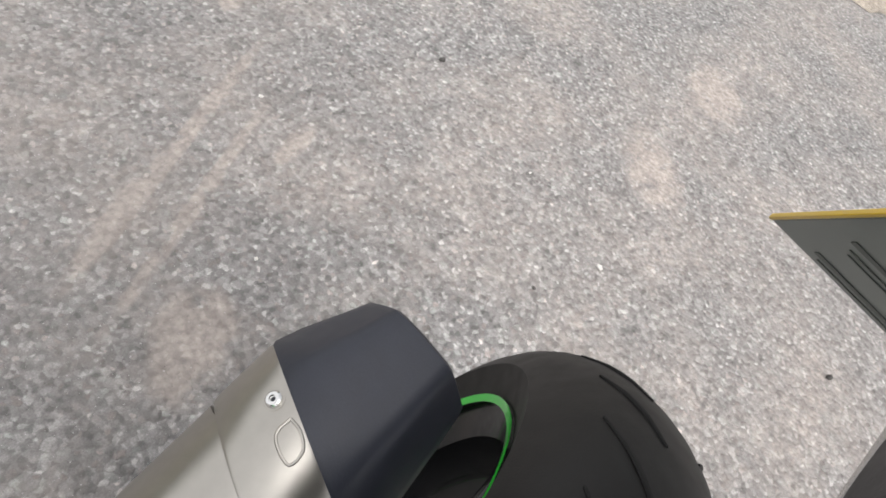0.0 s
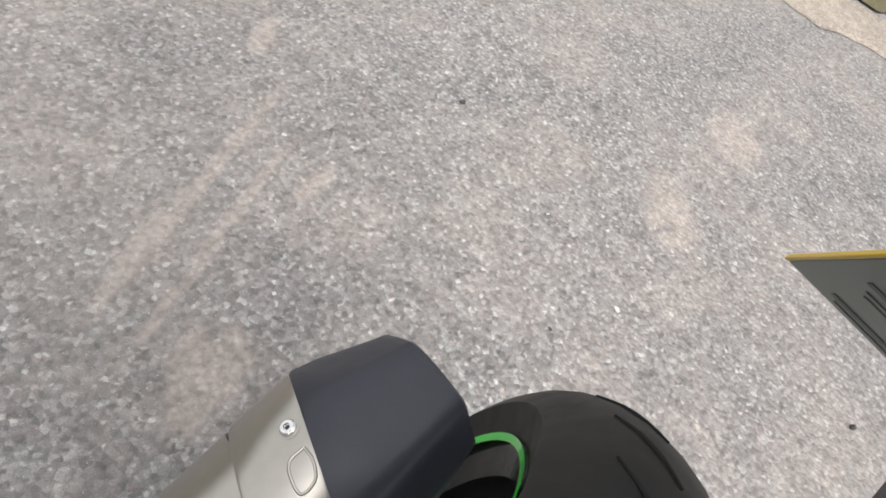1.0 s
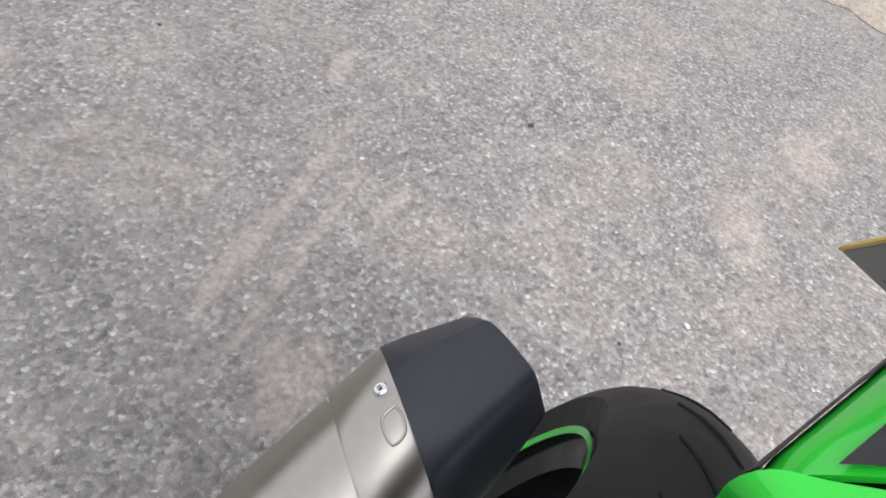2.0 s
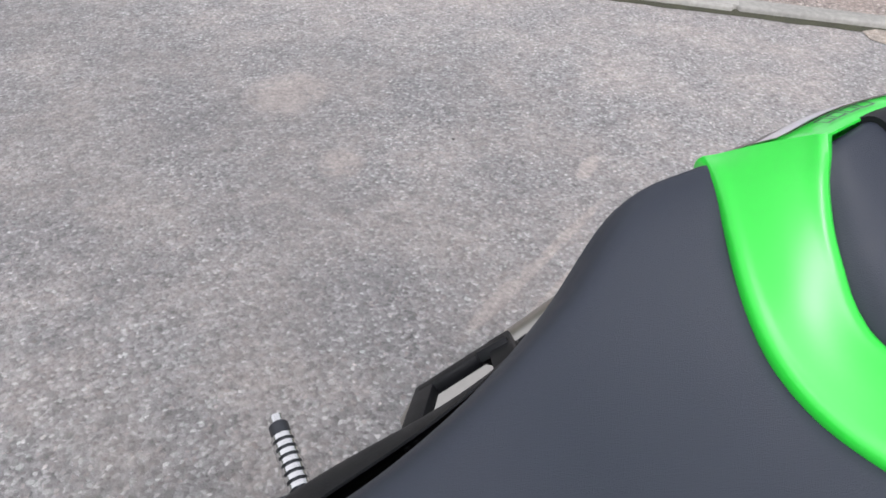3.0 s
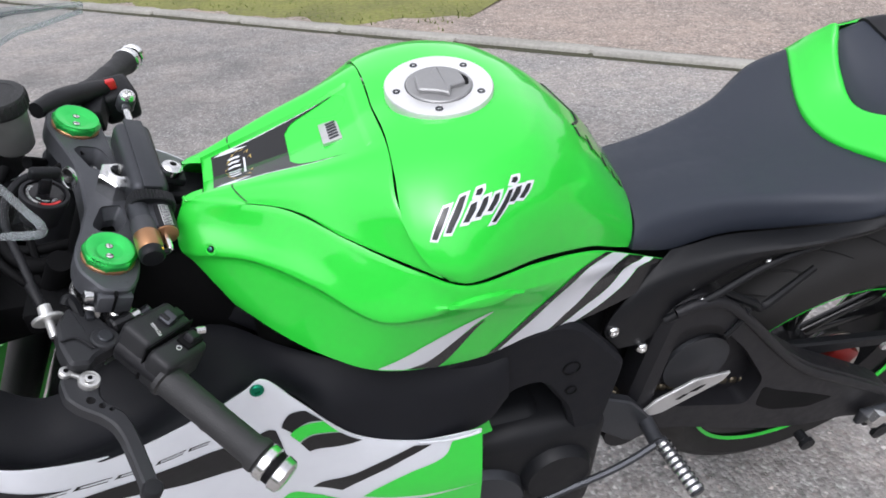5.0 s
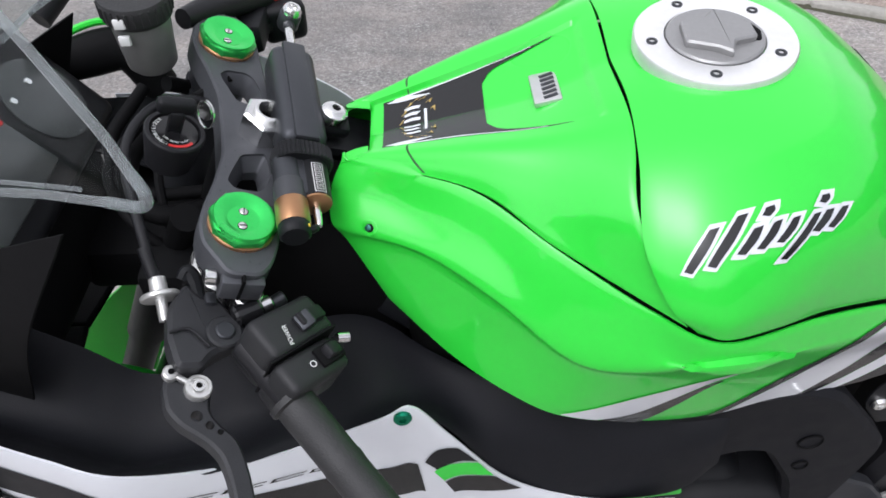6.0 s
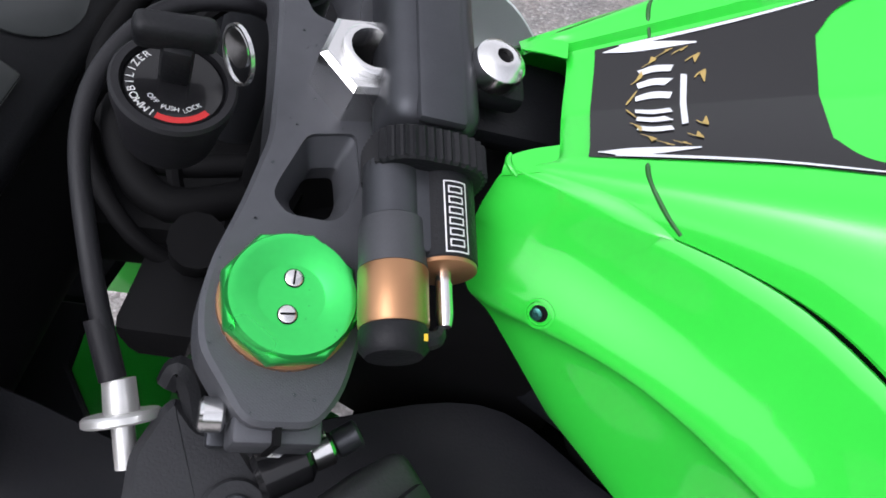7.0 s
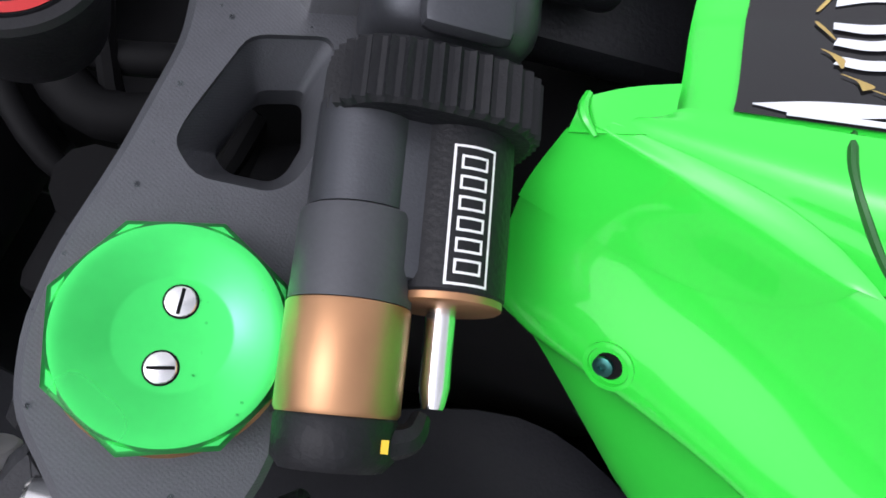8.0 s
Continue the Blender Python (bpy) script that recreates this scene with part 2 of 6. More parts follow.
def chips(name, dark, light, dust, dust_amount, size=150.0, streaks=(), patchy=()):
    """Chippings in a dusty binder: grains, sparkling flecks, soft patches of dust, and pale streaks left by tyres."""
    m = bpy.data.materials.new(name)
    m.use_nodes = True
    n, l = m.node_tree.nodes, m.node_tree.links
    b = n["Principled BSDF"]
    tc = n.new("ShaderNodeTexCoord")
    P = tc.outputs["Object"]

    def noise(scale, detail=3.0, lo=0.0, hi=1.0, src=None):
        q = n.new("ShaderNodeTexNoise")
        q.inputs["Scale"].default_value, q.inputs["Detail"].default_value = scale, detail
        l.new(src or P, q.inputs["Vector"])
        r = n.new("ShaderNodeMapRange")
        r.inputs["From Min"].default_value, r.inputs["From Max"].default_value = lo, hi
        l.new(q.outputs[0], r.inputs[0])
        return r.outputs[0]

    def math_(op, a, c):
        q = n.new("ShaderNodeMath")
        q.operation = op
        for k, s in enumerate((a, c)):
            if isinstance(s, (int, float)):
                q.inputs[k].default_value = s
            else:
                l.new(s, q.inputs[k])
        return q.outputs[0]

    def blend(f, a, c):
        q = n.new("ShaderNodeMix")
        q.data_type = 'RGBA'
        for s, k in ((f, 0), (a, 6), (c, 7)):
            if isinstance(s, tuple):
                q.inputs[k].default_value = s
            else:
                l.new(s, q.inputs[k])
        return q.outputs[2]
    warp = n.new("ShaderNodeTexNoise")
    warp.inputs["Scale"].default_value = size * .6
    l.new(P, warp.inputs["Vector"])
    add = n.new("ShaderNodeVectorMath")
    add.operation = 'MULTIPLY_ADD'
    add.inputs[1].default_value = (.012, .012, .012)
    l.new(warp.outputs["Color"], add.inputs[0]), l.new(P, add.inputs[2])
    vor = n.new("ShaderNodeTexVoronoi")
    vor.feature = 'SMOOTH_F1'
    vor.inputs["Smoothness"].default_value = .6
    vor.inputs["Scale"].default_value = size
    l.new(add.outputs[0], vor.inputs["Vector"])
    sep = n.new("ShaderNodeSeparateColor")
    l.new(vor.outputs["Color"], sep.inputs[0])
    ramp = n.new("ShaderNodeValToRGB")
    e = ramp.color_ramp.elements
    mid = tuple((x + y) / 2 for x, y in zip(dark, light))
    e[0].position, e[0].color = 0.0, dark + (1,)
    e[1].position, e[1].color = 1.0, tuple(min(.85, x * 1.45) for x in light) + (1,)
    for pos, c in ((.25, tuple((x + 2 * y) / 3 for x, y in zip(dark, mid))), (.6, mid), (.93, light)):
        e.new(pos).color = c + (1,)
    l.new(sep.outputs[0], ramp.inputs[0])
    tint = n.new("ShaderNodeValToRGB")
    te = tint.color_ramp.elements
    te[0].color, te[1].color = (.94, 1.0, .97, 1), (1.08, .98, .94, 1)
    te.new(.3).color = (1, 1, 1, 1)
    te.new(.75).color = (1, 1, 1, 1)
    l.new(sep.outputs[1], tint.inputs[0])
    tm = n.new("ShaderNodeVectorMath")
    tm.operation = 'MULTIPLY'
    l.new(ramp.outputs[0], tm.inputs[0]), l.new(tint.outputs[0], tm.inputs[1])
    fine = noise(size * 3.2, 5, .3, .7)
    sc = n.new("ShaderNodeVectorMath")
    sc.operation = 'SCALE'
    l.new(tm.outputs[0], sc.inputs[0])
    l.new(math_('MULTIPLY_ADD', fine, .5), sc.inputs["Scale"])
    sc.inputs["Scale"].links[0].from_node.inputs[2].default_value = .75
    patch = math_('MULTIPLY', noise(3.6, 6, .40, .66), noise(38, 4, .25, .62))
    broad = noise(.8, 3, .35, .7)
    f = math_('MULTIPLY', math_('ADD', patch, math_('MULTIPLY', broad, .35)), dust_amount)
    for (x0, y0), (x1, y1), w in streaks:
        mp = n.new("ShaderNodeMapping")
        mp.vector_type = 'TEXTURE'
        L = math.hypot(x1 - x0, y1 - y0)
        mp.inputs["Location"].default_value = ((x0 + x1) / 2, (y0 + y1) / 2, 0)
        mp.inputs["Rotation"].default_value = (0, 0, math.atan2(y1 - y0, x1 - x0))
        mp.inputs["Scale"].default_value = (L / 2, w / 2, 1)
        l.new(P, mp.inputs[0])
        gr = n.new("ShaderNodeTexGradient")
        gr.gradient_type = 'SPHERICAL'
        l.new(mp.outputs[0], gr.inputs[0])
        s = math_('MULTIPLY', gr.outputs["Fac"], noise(24, 4, .3, .6))
        f = math_('ADD', f, math_('MINIMUM', math_('MULTIPLY', s, 2.2), .8))
    f = math_('MINIMUM', f, .85)
    col = blend(f, sc.outputs[0], blend(noise(90, 3, .3, .7), tuple(x * .86 for x in dust) + (1,), tuple(min(1, x * 1.12) for x in dust) + (1,)))
    lum = n.new("ShaderNodeVectorMath")
    lum.operation = 'SCALE'
    l.new(col, lum.inputs[0])
    clump = math_('MULTIPLY', math_('ADD', noise(62, 6, .32, .68), noise(17, 4, .3, .7)), .33)
    l.new(math_('ADD', math_('MULTIPLY', sep.outputs[2], .3), math_('ADD', clump, .56)), lum.inputs["Scale"])
    col = lum.outputs[0]
    # soft round patches of a darker tone, uneven in strength
    for (x0, y0), r, amount in patchy:
        mp = n.new("ShaderNodeMapping")
        mp.vector_type = 'TEXTURE'
        mp.inputs["Location"].default_value = (x0, y0, 0)
        mp.inputs["Scale"].default_value = (r, r, 1)
        l.new(P, mp.inputs[0])
        gr = n.new("ShaderNodeTexGradient")
        gr.gradient_type = 'SPHERICAL'
        l.new(mp.outputs[0], gr.inputs[0])
        s = math_('MULTIPLY', math_('MINIMUM', math_('MULTIPLY', gr.outputs["Fac"], 1.8), 1.0), amount)
        s = math_('MULTIPLY', s, math_('ADD', noise(2.2, 4, .3, .7), .4))
        col = blend(s, col, (.09, .088, .088, 1))
    dk = noise(300, 2, .69, .74)
    col = blend(math_('MULTIPLY', dk, .55), col, (.05, .05, .048, 1))
    fleck = math_('MULTIPLY', noise(210, 2, .685, .72), .6)
    col = blend(fleck, col, tuple(min(.7, x * 1.5) for x in light) + (1,))
    l.new(col, b.inputs["Base Color"])
    l.new(math_('MULTIPLY_ADD', fine, .25), b.inputs["Roughness"])
    b.inputs["Roughness"].links[0].from_node.inputs[2].default_value = .68
    bp = n.new("ShaderNodeBump")
    bp.inputs["Distance"].default_value, bp.inputs["Strength"].default_value = .004, .6
    l.new(math_('SUBTRACT', sep.outputs[1], math_('MULTIPLY', vor.outputs["Distance"], 1.1)), bp.inputs["Height"])
    l.new(bp.outputs[0], b.inputs["Normal"])
    return m


ASPHALT = chips("tarmac", (.115, .112, .110), (.375, .362, .352), (.40, .35, .315), .55, 115.0,
                streaks=(((1.52, 1.17), (.84, .82), .038), ((1.40, 1.01), (.78, .69), .034), ((1.16, .99), (.80, .80), .05), ((1.42, .90), (1.26, .85), .05), ((1.60, 1.36), (1.45, 1.25), .06), ((1.02, .70), (.82, .56), .12), ((.64, 2.0), (.96, 2.17), .30), ((.76, 1.52), (.88, 1.68), .16), ((.86, .60), (1.02, .70), .14), ((1.95, .28), (2.2, .48), .20), ((2.45, .36), (2.72, .5), .2)),
                patchy=(((.75, 1.55), 1.25, .32), ((-1.3, 3.0), 2.4, .42)))
GRAVEL = chips("gravel_path", (.10, .08, .07), (.42, .36, .32), (.38, .30, .25), .6, 90)
bm = bmesh.new()
bmesh.ops.create_grid(bm, x_segments=2, y_segments=2, size=300)
ground = tagged(part("ground", bm, ASPHALT), "worn dusty grey tarmac of pale and dark chippings", "ground", kind="structure")


def pebble(rng, c, r):
    bm = bmesh.new()
    bmesh.ops.create_icosphere(bm, subdivisions=1, radius=r)
    for v in bm.verts:
        v.co *= rng.uniform(.7, 1.2)
    bmesh.ops.transform(bm, matrix=Matrix.Translation(c) @ pose(0, 0, 0, 0, 0, rng.uniform(0, 360)) @ Matrix.Diagonal((1.25, .95, .6, 1)), verts=bm.verts)
    return bm


rng = random.Random(4)
for name, spots, col in (("pale_stone", [(1.672, .292, .008), (2.006, .761, .006), (1.36, 1.01, .005), (1.55, .62, .004), (1.1, .7, .004), (1.75, .55, .004)], (.62, .60, .57)), ("dark_stone", [(1.84, .916, .008), (1.913, -.216, .009), (1.2, 1.6, .006), (1.5, .35, .005)], (.07, .065, .06))):
    sm = mat(name, col, .8, 0, .001, 300, .15)
    for x, y, r in spots:
        tagged(part(name, pebble(rng, (x, y, r * .35), r), sm), "small loose %s lying on the tarmac" % name.replace("_", " "), "stone", "loose stones")
bms = []
for k in range(260):
    x, y, r = rng.uniform(-1.2, 3.2), rng.uniform(-1.0, 3.6), rng.uniform(.002, .0045)
    if k > 150:
        u = rng.uniform(-3, 3.5)
        q = KERB_M @ Vector((u, -abs(rng.gauss(.03, .10)), 0))
        x, y, r = q.x, q.y, rng.uniform(.003, .008)
    bms.append(pebble(rng, (x, y, r * .3), r))
grit = mat("grit", (.33, .31, .29), .85, 0, 0, 300, .2)
tagged(part("loose_grit", join(*bms), grit), "scattered fine loose grit on the tarmac", "grit", kind="stuff")
CONC = mat("kerb_concrete", (0.33, 0.32, 0.29), 0.9, 0, 0.003, 60, 0.2)
CONC2 = mat("kerb_weathered", (.31, .30, .27), .9, 0, .004, 45, .3)
kerb = tagged(part("kerb", block(30, 0.09, 0.08, KERB_M @ pose(0, 0.07, 0.0), 0.01, 2), CONC), "low weathered concrete kerb of long stones", "kerb", kind="structure")
stone = None
for k in range(-9, 10):
    if stone is None:
        stone = part("kerb_stone", block(.902, .125, .115, None, .016, 3), CONC2, kerb)
        ob = stone
    else:
        ob = new("kerb_stone", stone.data)
        ob.parent = kerb
    ob.matrix_world = KERB_M @ pose(.3 + .915 * k, .0625 + .003 * math.sin(k * 2.1), -.018 + .004 * math.sin(k * 1.7), 0, 0, .25 * math.sin(k * 3.3))
# dark moss and dirt caught along the kerb foot, with its shadow line painted in
bm = bmesh.new()
row = []
for k in range(241):
    u = -6 + 12 * k / 240
    w = .012 + .014 * (.5 + .5 * math.sin(k * .83) * math.sin(k * .31 + 1)) + rng.uniform(0, .008)
    row.append([bm.verts.new(KERB_M @ Vector((u, y, z))) for y, z in ((.006, .022), (.0, .014), (-w, .001))])
for a, b in zip(row, row[1:]):
    for j in (0, 1):
        bm.faces.new([a[j], b[j], b[j + 1], a[j + 1]])
tagged(part("moss_shade_line", bm, mat("dark_moss_shade", (.055, .055, .035), .95, 0, .004, 140, .35)), "dark moss, dirt and a painted shadow line along the kerb foot", "moss", kind="stuff")
# footway behind the kerb, with a mossy verge
bm = bmesh.new()
bmesh.ops.create_grid(bm, x_segments=2, y_segments=2, size=.5)
bmesh.ops.transform(bm, matrix=KERB_M @ Matrix.Translation((0, 12.13, .035)) @ Matrix.Diagonal((80, 24, 1, 1)), verts=bm.verts)
tagged(part("footway", bm, GRAVEL), "brown grey gravelly footway behind the kerb", "footway", kind="structure")
VERGE = ((-4.0, .16, .6, 2.6),)


def turf(name, u0, v0, u1, v1, count, m, label):
    """Short moss and grass blades in a ragged patch behind the kerb."""
    bm = bmesh.new()
    for k in range(count):
        u, v = rng.uniform(u0, u1), rng.uniform(v0, v1)
        if v < v0 + .10 + .12 * math.sin(u * 5) + .08 * math.sin(u * 13) and rng.random() < .8:
            continue
        h, a, w = rng.uniform(.006, .035), rng.uniform(0, 6.28), rng.uniform(.003, .007)
        c, s = math.cos(a), math.sin(a)
        lean = rng.uniform(.005, .03)
        vs = [KERB_M @ Vector(q) for q in ((u - w * c, v - w * s, .034), (u + w * c, v + w * s, .034), (u + lean * s, v - lean * c, .036 + h))]
        bm.faces.new([bm.verts.new(q) for q in vs])
    return tagged(part(name, bm, m), label, "grass", kind="stuff")


MOSS = mat("verge_moss", (.17, .175, .05), .9, 0, .01, 25, .45)
ROUGH = mat("rough_grass", (.13, .115, .06), .95, 0, .01, 30, .5)
for u0, v0, u1, v1 in VERGE:
    bm = bmesh.new()
    cells = 60
    rows = []
    for k in range(cells + 1):
        u = u0 + (u1 - u0) * k / cells
        fade = min(1, 6 * min(k, cells - k) / cells)
        near = v0 + (1 - fade) * .5 + .05 * math.sin(u * 7) + .04 * math.sin(u * 17)
        rows.append([bm.verts.new(KERB_M @ Vector((u, near + (v1 - near) * j / 8, .036 + (.02 * math.sin(math.pi * j / 8))))) for j in range(9)])
    for a, b in zip(rows, rows[1:]):
        for j in range(8):
            bm.faces.new([a[j], b[j], b[j + 1], a[j + 1]])
    tagged(part("verge", bm, MOSS), "mossy yellow green verge beside the footway", "verge", kind="structure")
    turf("verge_grass", u0, v0, u1, v1, 7000, mat("grass_blade", (.14, .18, .03), .7, 0, 0, 9, .4), "short sparse mossy grass on the verge")
# sandy edge and grass where the tarmac ends
SAND = chips("sandy_edge", (.2, .17, .14), (.46, .40, .34), (.48, .42, .35), .9, 170)
EDGE_M = Matrix(((-.40, .916, 0, 3.80), (.916, .40, 0, .78), (0, 0, 1, 0), (0, 0, 0, 1)))
for name, w0, w1, z, m_ in (("sandy_edge", 0, .42, .003, SAND), ("grass_edge", .50, 3.0, .012, ROUGH)):
    bm = bmesh.new()
    rows = []
    for k in range(81):
        u = -2.6 + 4.4 * k / 80
        wob = .05 * math.sin(u * 6) + .03 * math.sin(u * 17 + 1) + .02 * math.sin(u * 41)
        rows.append([bm.verts.new(EDGE_M @ Vector((u, w0 + wob + (w1 - w0) * j / 4, z + .01 * (j > 0)))) for j in range(5)])
    for a, b in zip(rows, rows[1:]):
        for j in range(4):
            bm.faces.new([a[j], b[j], b[j + 1], a[j + 1]])
    tagged(part(name, bm, m_), "pale sandy border of the tarmac" if w0 == 0 else "short rough grass beyond the sandy border", "verge", kind="structure")
# far trees all round
bm = bmesh.new()
ring = []
for k in range(361):
    a = radians(k)
    h = 6.5 + 1.6 * math.sin(a * 5) + .9 * math.sin(a * 13 + 1) + .7 * math.sin(a * 37) + rng.uniform(-.5, .5)
    r = 30 + 2 * math.sin(a * 9)
    ring.append([bm.verts.new((r * math.cos(a), r * math.sin(a), z)) for z in (-.02, h * .35, h * .7, h)])
for a, b in zip(ring, ring[1:]):
    for j in range(3):
        bm.faces.new([a[j], b[j], b[j + 1], a[j + 1]])
tagged(part("backdrop", bm, mat("far_foliage", (.045, .06, .03), .95, 0, 0, 1.2, .5)), "distant dark green line of trees", "trees", kind="structure")

# ---------------------------------------------------------------- the motorcycle
BIKE_M = Matrix.Translation((0, 0.078, 0)) @ pose(0, 0, 0, 0, 0, 6.1) @ pose(0, 0, 0, 9.0, 0, 0)
bike = tagged(new("motorcycle"), "green, black and white sports motorcycle leaning on its side stand", "motorcycle")
bike.matrix_world = BIKE_M
RAISE = 0.12


def other(p):
    """The right-hand twin of a left-hand sheet."""
    lift = RAISE if p.rows[0][0][0] < .2 else 0.0
    m = Patch(*[[q * np.array([1, -1, 1]) + np.array([0, 0, -q[1] * lift]) for q in r] for r in p.rows])
    m.side = -p.side
    return m


def both(name, p, material, nu, nv, label="", **kw):
    a = part(name, p.sheet(nu, nv, **kw), material, bike, label)
    b = part(name, other(p).sheet(nu, nv, **kw), material, bike, label)
    return a, b


# ---- tank and covers
tank = Patch(
    [(-.062, 0, .992), (-.02, 0, 1.003), (.03, 0, 1.007), (.085, 0, 1.003), (.135, 0, .982), (.18, 0, .945), (.225, 0, .888), (.252, 0, .848)],
    [(-.061, -.06, .992), (-.02, -.062, 1.0), (.03, -.062, 1.003), (.085, -.06, .997), (.135, -.058, .973), (.178, -.055, .933), (.222, -.05, .878), (.25, -.045, .840)],
    [(-.064, -.115, .979), (-.02, -.12, .988), (.03, -.12, .99), (.085, -.115, .98), (.13, -.105, .954), (.17, -.098, .914), (.215, -.085, .862), (.243, -.075, .827)],
    [(-.066, -.16, .948), (-.025, -.172, .955), (.03, -.166, .958), (.08, -.152, .946), (.125, -.135, .92), (.165, -.12, .884), (.21, -.10, .841), (.238, -.088, .813)],
    [(-.05, -.19, .918), (-.015, -.198, .92), (.03, -.184, .92), (.075, -.164, .91), (.12, -.145, .887), (.16, -.128, .861), (.205, -.105, .826), (.236, -.09, .804)],
    [(-.03, -.196, .898), (-.010, -.201, .896), (.03, -.187, .889), (.075, -.166, .879), (.12, -.147, .864), (.16, -.13, .848), (.2, -.108, .82), (.234, -.091, .799)])
tank.side = -1
tankR = other(tank)
tank_l = tank_r = part("tank", Whole(tank, tankR).sheet(48, 68), GREEN, bike, "glossy bright green fuel tank")

cover = Patch(
    [(-.2505, 0, .931), (-.18, 0, .947), (-.12, 0, .962), (-.0630, 0, .9885)],
    [(-.2510, -.029, .935), (-.18, -.040, .953), (-.12, -.052, .968), (-.0625, -.062, .9895)],
    [(-.260, -.034, .934), (-.175, -.062, .956), (-.117, -.080, .969), (-.0640, -.098, .9835)],
    [(-.263, -.036, .932), (-.172, -.0755, .946), (-.117, -.108, .948), (-.0665, -.148, .9545)],
    [(-.264, -.0375, .931), (-.170, -.0847, .935), (-.117, -.1312, .9203), (-.037, -.1925, .9010)])
cover.side = -1


def tray(p):
    """Sinks the flat strip that carries the decal, with a short wall along its side and at its rear."""
    plain = p.at

    def at(u, v, lift=0.0):
        q = plain(u, v, lift)
        a = min(max((.278 - v) / .022, 0), 1) * min(max((.925 - u) / .022, 0), 1)
        return q - np.array([0, 0, .0038]) * (a * a * (3 - 2 * a))
    p.at = at
    return p


coverR = tray(other(cover))
tray(cover)
cover_l = cover_r = part("front_cover", Whole(cover, coverR).sheet(62, 108), GREEN, bike)
side = Patch(
    [(-.270, -.0330, .929), (-.226, -.0565, .9335), (-.170, -.0855, .934), (-.117, -.132, .919), (-.058, -.178, .902), (-.012, -.201, .892), (.075, -.167, .873), (.16, -.131, .842), (.234, -.095, .793), (.312, -.089, .757)],
    [(-.2805, -.048, .9125), (-.2230, -.0712, .9115), (-.1665, -.1088, .9073), (-.113, -.1530, .8925), (-.055, -.190, .876), (.0, -.203, .866), (.08, -.170, .852), (.163, -.134, .826), (.235, -.100, .785), (.311, -.089, .755)],
    [(-.282, -.066, .892), (-.215, -.097, .891), (-.160, -.137, .8795), (-.105, -.1775, .854), (-.055, -.1955, .858), (.0, -.2015, .874), (.082, -.170, .838), (.165, -.136, .814), (.235, -.102, .780), (.31, -.090, .753)],
    [(-.270, -.070, .872), (-.210, -.0985, .875), (-.156, -.137, .861), (-.102, -.174, .836), (-.050, -.186, .834), (.008, -.179, .818), (.085, -.158, .797), (.16, -.133, .786), (.23, -.105, .768), (.308, -.091, .751)],
    [(-.241, -.090, .824), (-.190, -.130, .796), (-.145, -.156, .777), (-.105, -.170, .763), (-.05, -.168, .746), (.02, -.162, .738), (.085, -.150, .744), (.15, -.136, .734), (.22, -.117, .732), (.304, -.095, .742)])
side.side = -1
sideR = other(side)
side_l, side_r = both("side_panel", side, GREEN, 70, 30)

# ahead of the groove cover and panel are one skin
for c, p, ob in ((cover, side, side_l), (coverR, sideR, side_r)):
    bm = bmesh.new()
    rows = []
    for k in range(25):
        s = k / 24
        w = 1 - s ** 4
        row = []
        for j in range(13):
            t = j / 6 - 1
            if t < 0:
                q = c.at(s * .19, 1 + t * .32 * w)
            elif t > 0:
                q = p.at(s * .14, t * .24 * w)
            else:
                q = (c.at(s * .19, 1) + p.at(s * .14, 0)) / 2
            f = (t + 1) / 2
            nv = (c.normal(s * .19, .9) * (1 - f) + p.normal(s * .14, .08) * f)
            row.append(bm.verts.new(q + nv * (.0003 + .0012 * w * math.cos(t * math.pi / 2) ** 2)))
        rows.append(row)
    for r0, r1 in zip(rows, rows[1:]):
        for j in range(12):
            bm.faces.new([r0[j], r1[j], r1[j + 1], r0[j + 1]])
    bmesh.ops.smooth_vert(bm, verts=[v for r in rows[1:-1] for v in r[2:-2]], factor=.5, use_axis_x=True, use_axis_y=True, use_axis_z=True)
    part("seam_skin", bm, GREEN, ob, angle=80)
# dark green thread laid in the skin paints the groove's shade
for c, ob in ((cover, cover_l), (coverR, cover_r)):
    hook = [tuple(c.at(u, v, -.0004)) for u, v in ((.155, .235), (.150, .32), (.155, .45), (.165, .60), (.18, .78), (.195, .93))]
    part("groove", tube(hook, [.0006, .0010, .0010, .0010, .0010, .0009], 8, 30), mat("groove_shade", (.012, .10, .015), .5), ob)
fill = Patch([(-.250, -.0240, .9325), (-.260, -.0265, .9320), (-.2700, -.0295, .9300)], [(-.250, -.038, .9335), (-.261, -.0385, .9310), (-.2710, -.0370, .9270)])
fill.side = -1
part("panel_corner", fill.sheet(10, 6, thick=.002, lift=.0002), GREEN, cover_l)
part("panel_corner", other(fill).sheet(10, 6, thick=.002, lift=.0002), GREEN, cover_r)
part("panel_tab", tube([(-.2690, -.0290, .9318), (-.2695, -.0325, .9325), (-.2685, -.0360, .9325), (-.2655, -.0390, .9310)], [.0010, .0012, .0012, .0007], 8, 16), GREEN, side_l)
# near-black sheet added under the covers, so that the seams look shaded
shade_sheet = Patch(
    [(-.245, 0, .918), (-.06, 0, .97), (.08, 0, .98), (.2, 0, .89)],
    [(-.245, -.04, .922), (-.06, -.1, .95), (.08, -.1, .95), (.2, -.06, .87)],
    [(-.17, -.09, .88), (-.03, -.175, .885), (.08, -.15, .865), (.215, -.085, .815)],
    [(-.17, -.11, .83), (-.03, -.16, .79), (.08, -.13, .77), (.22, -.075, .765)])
shade_sheet.side = -1
both("seam_shade_sheet", shade_sheet, DARK, 14, 12)


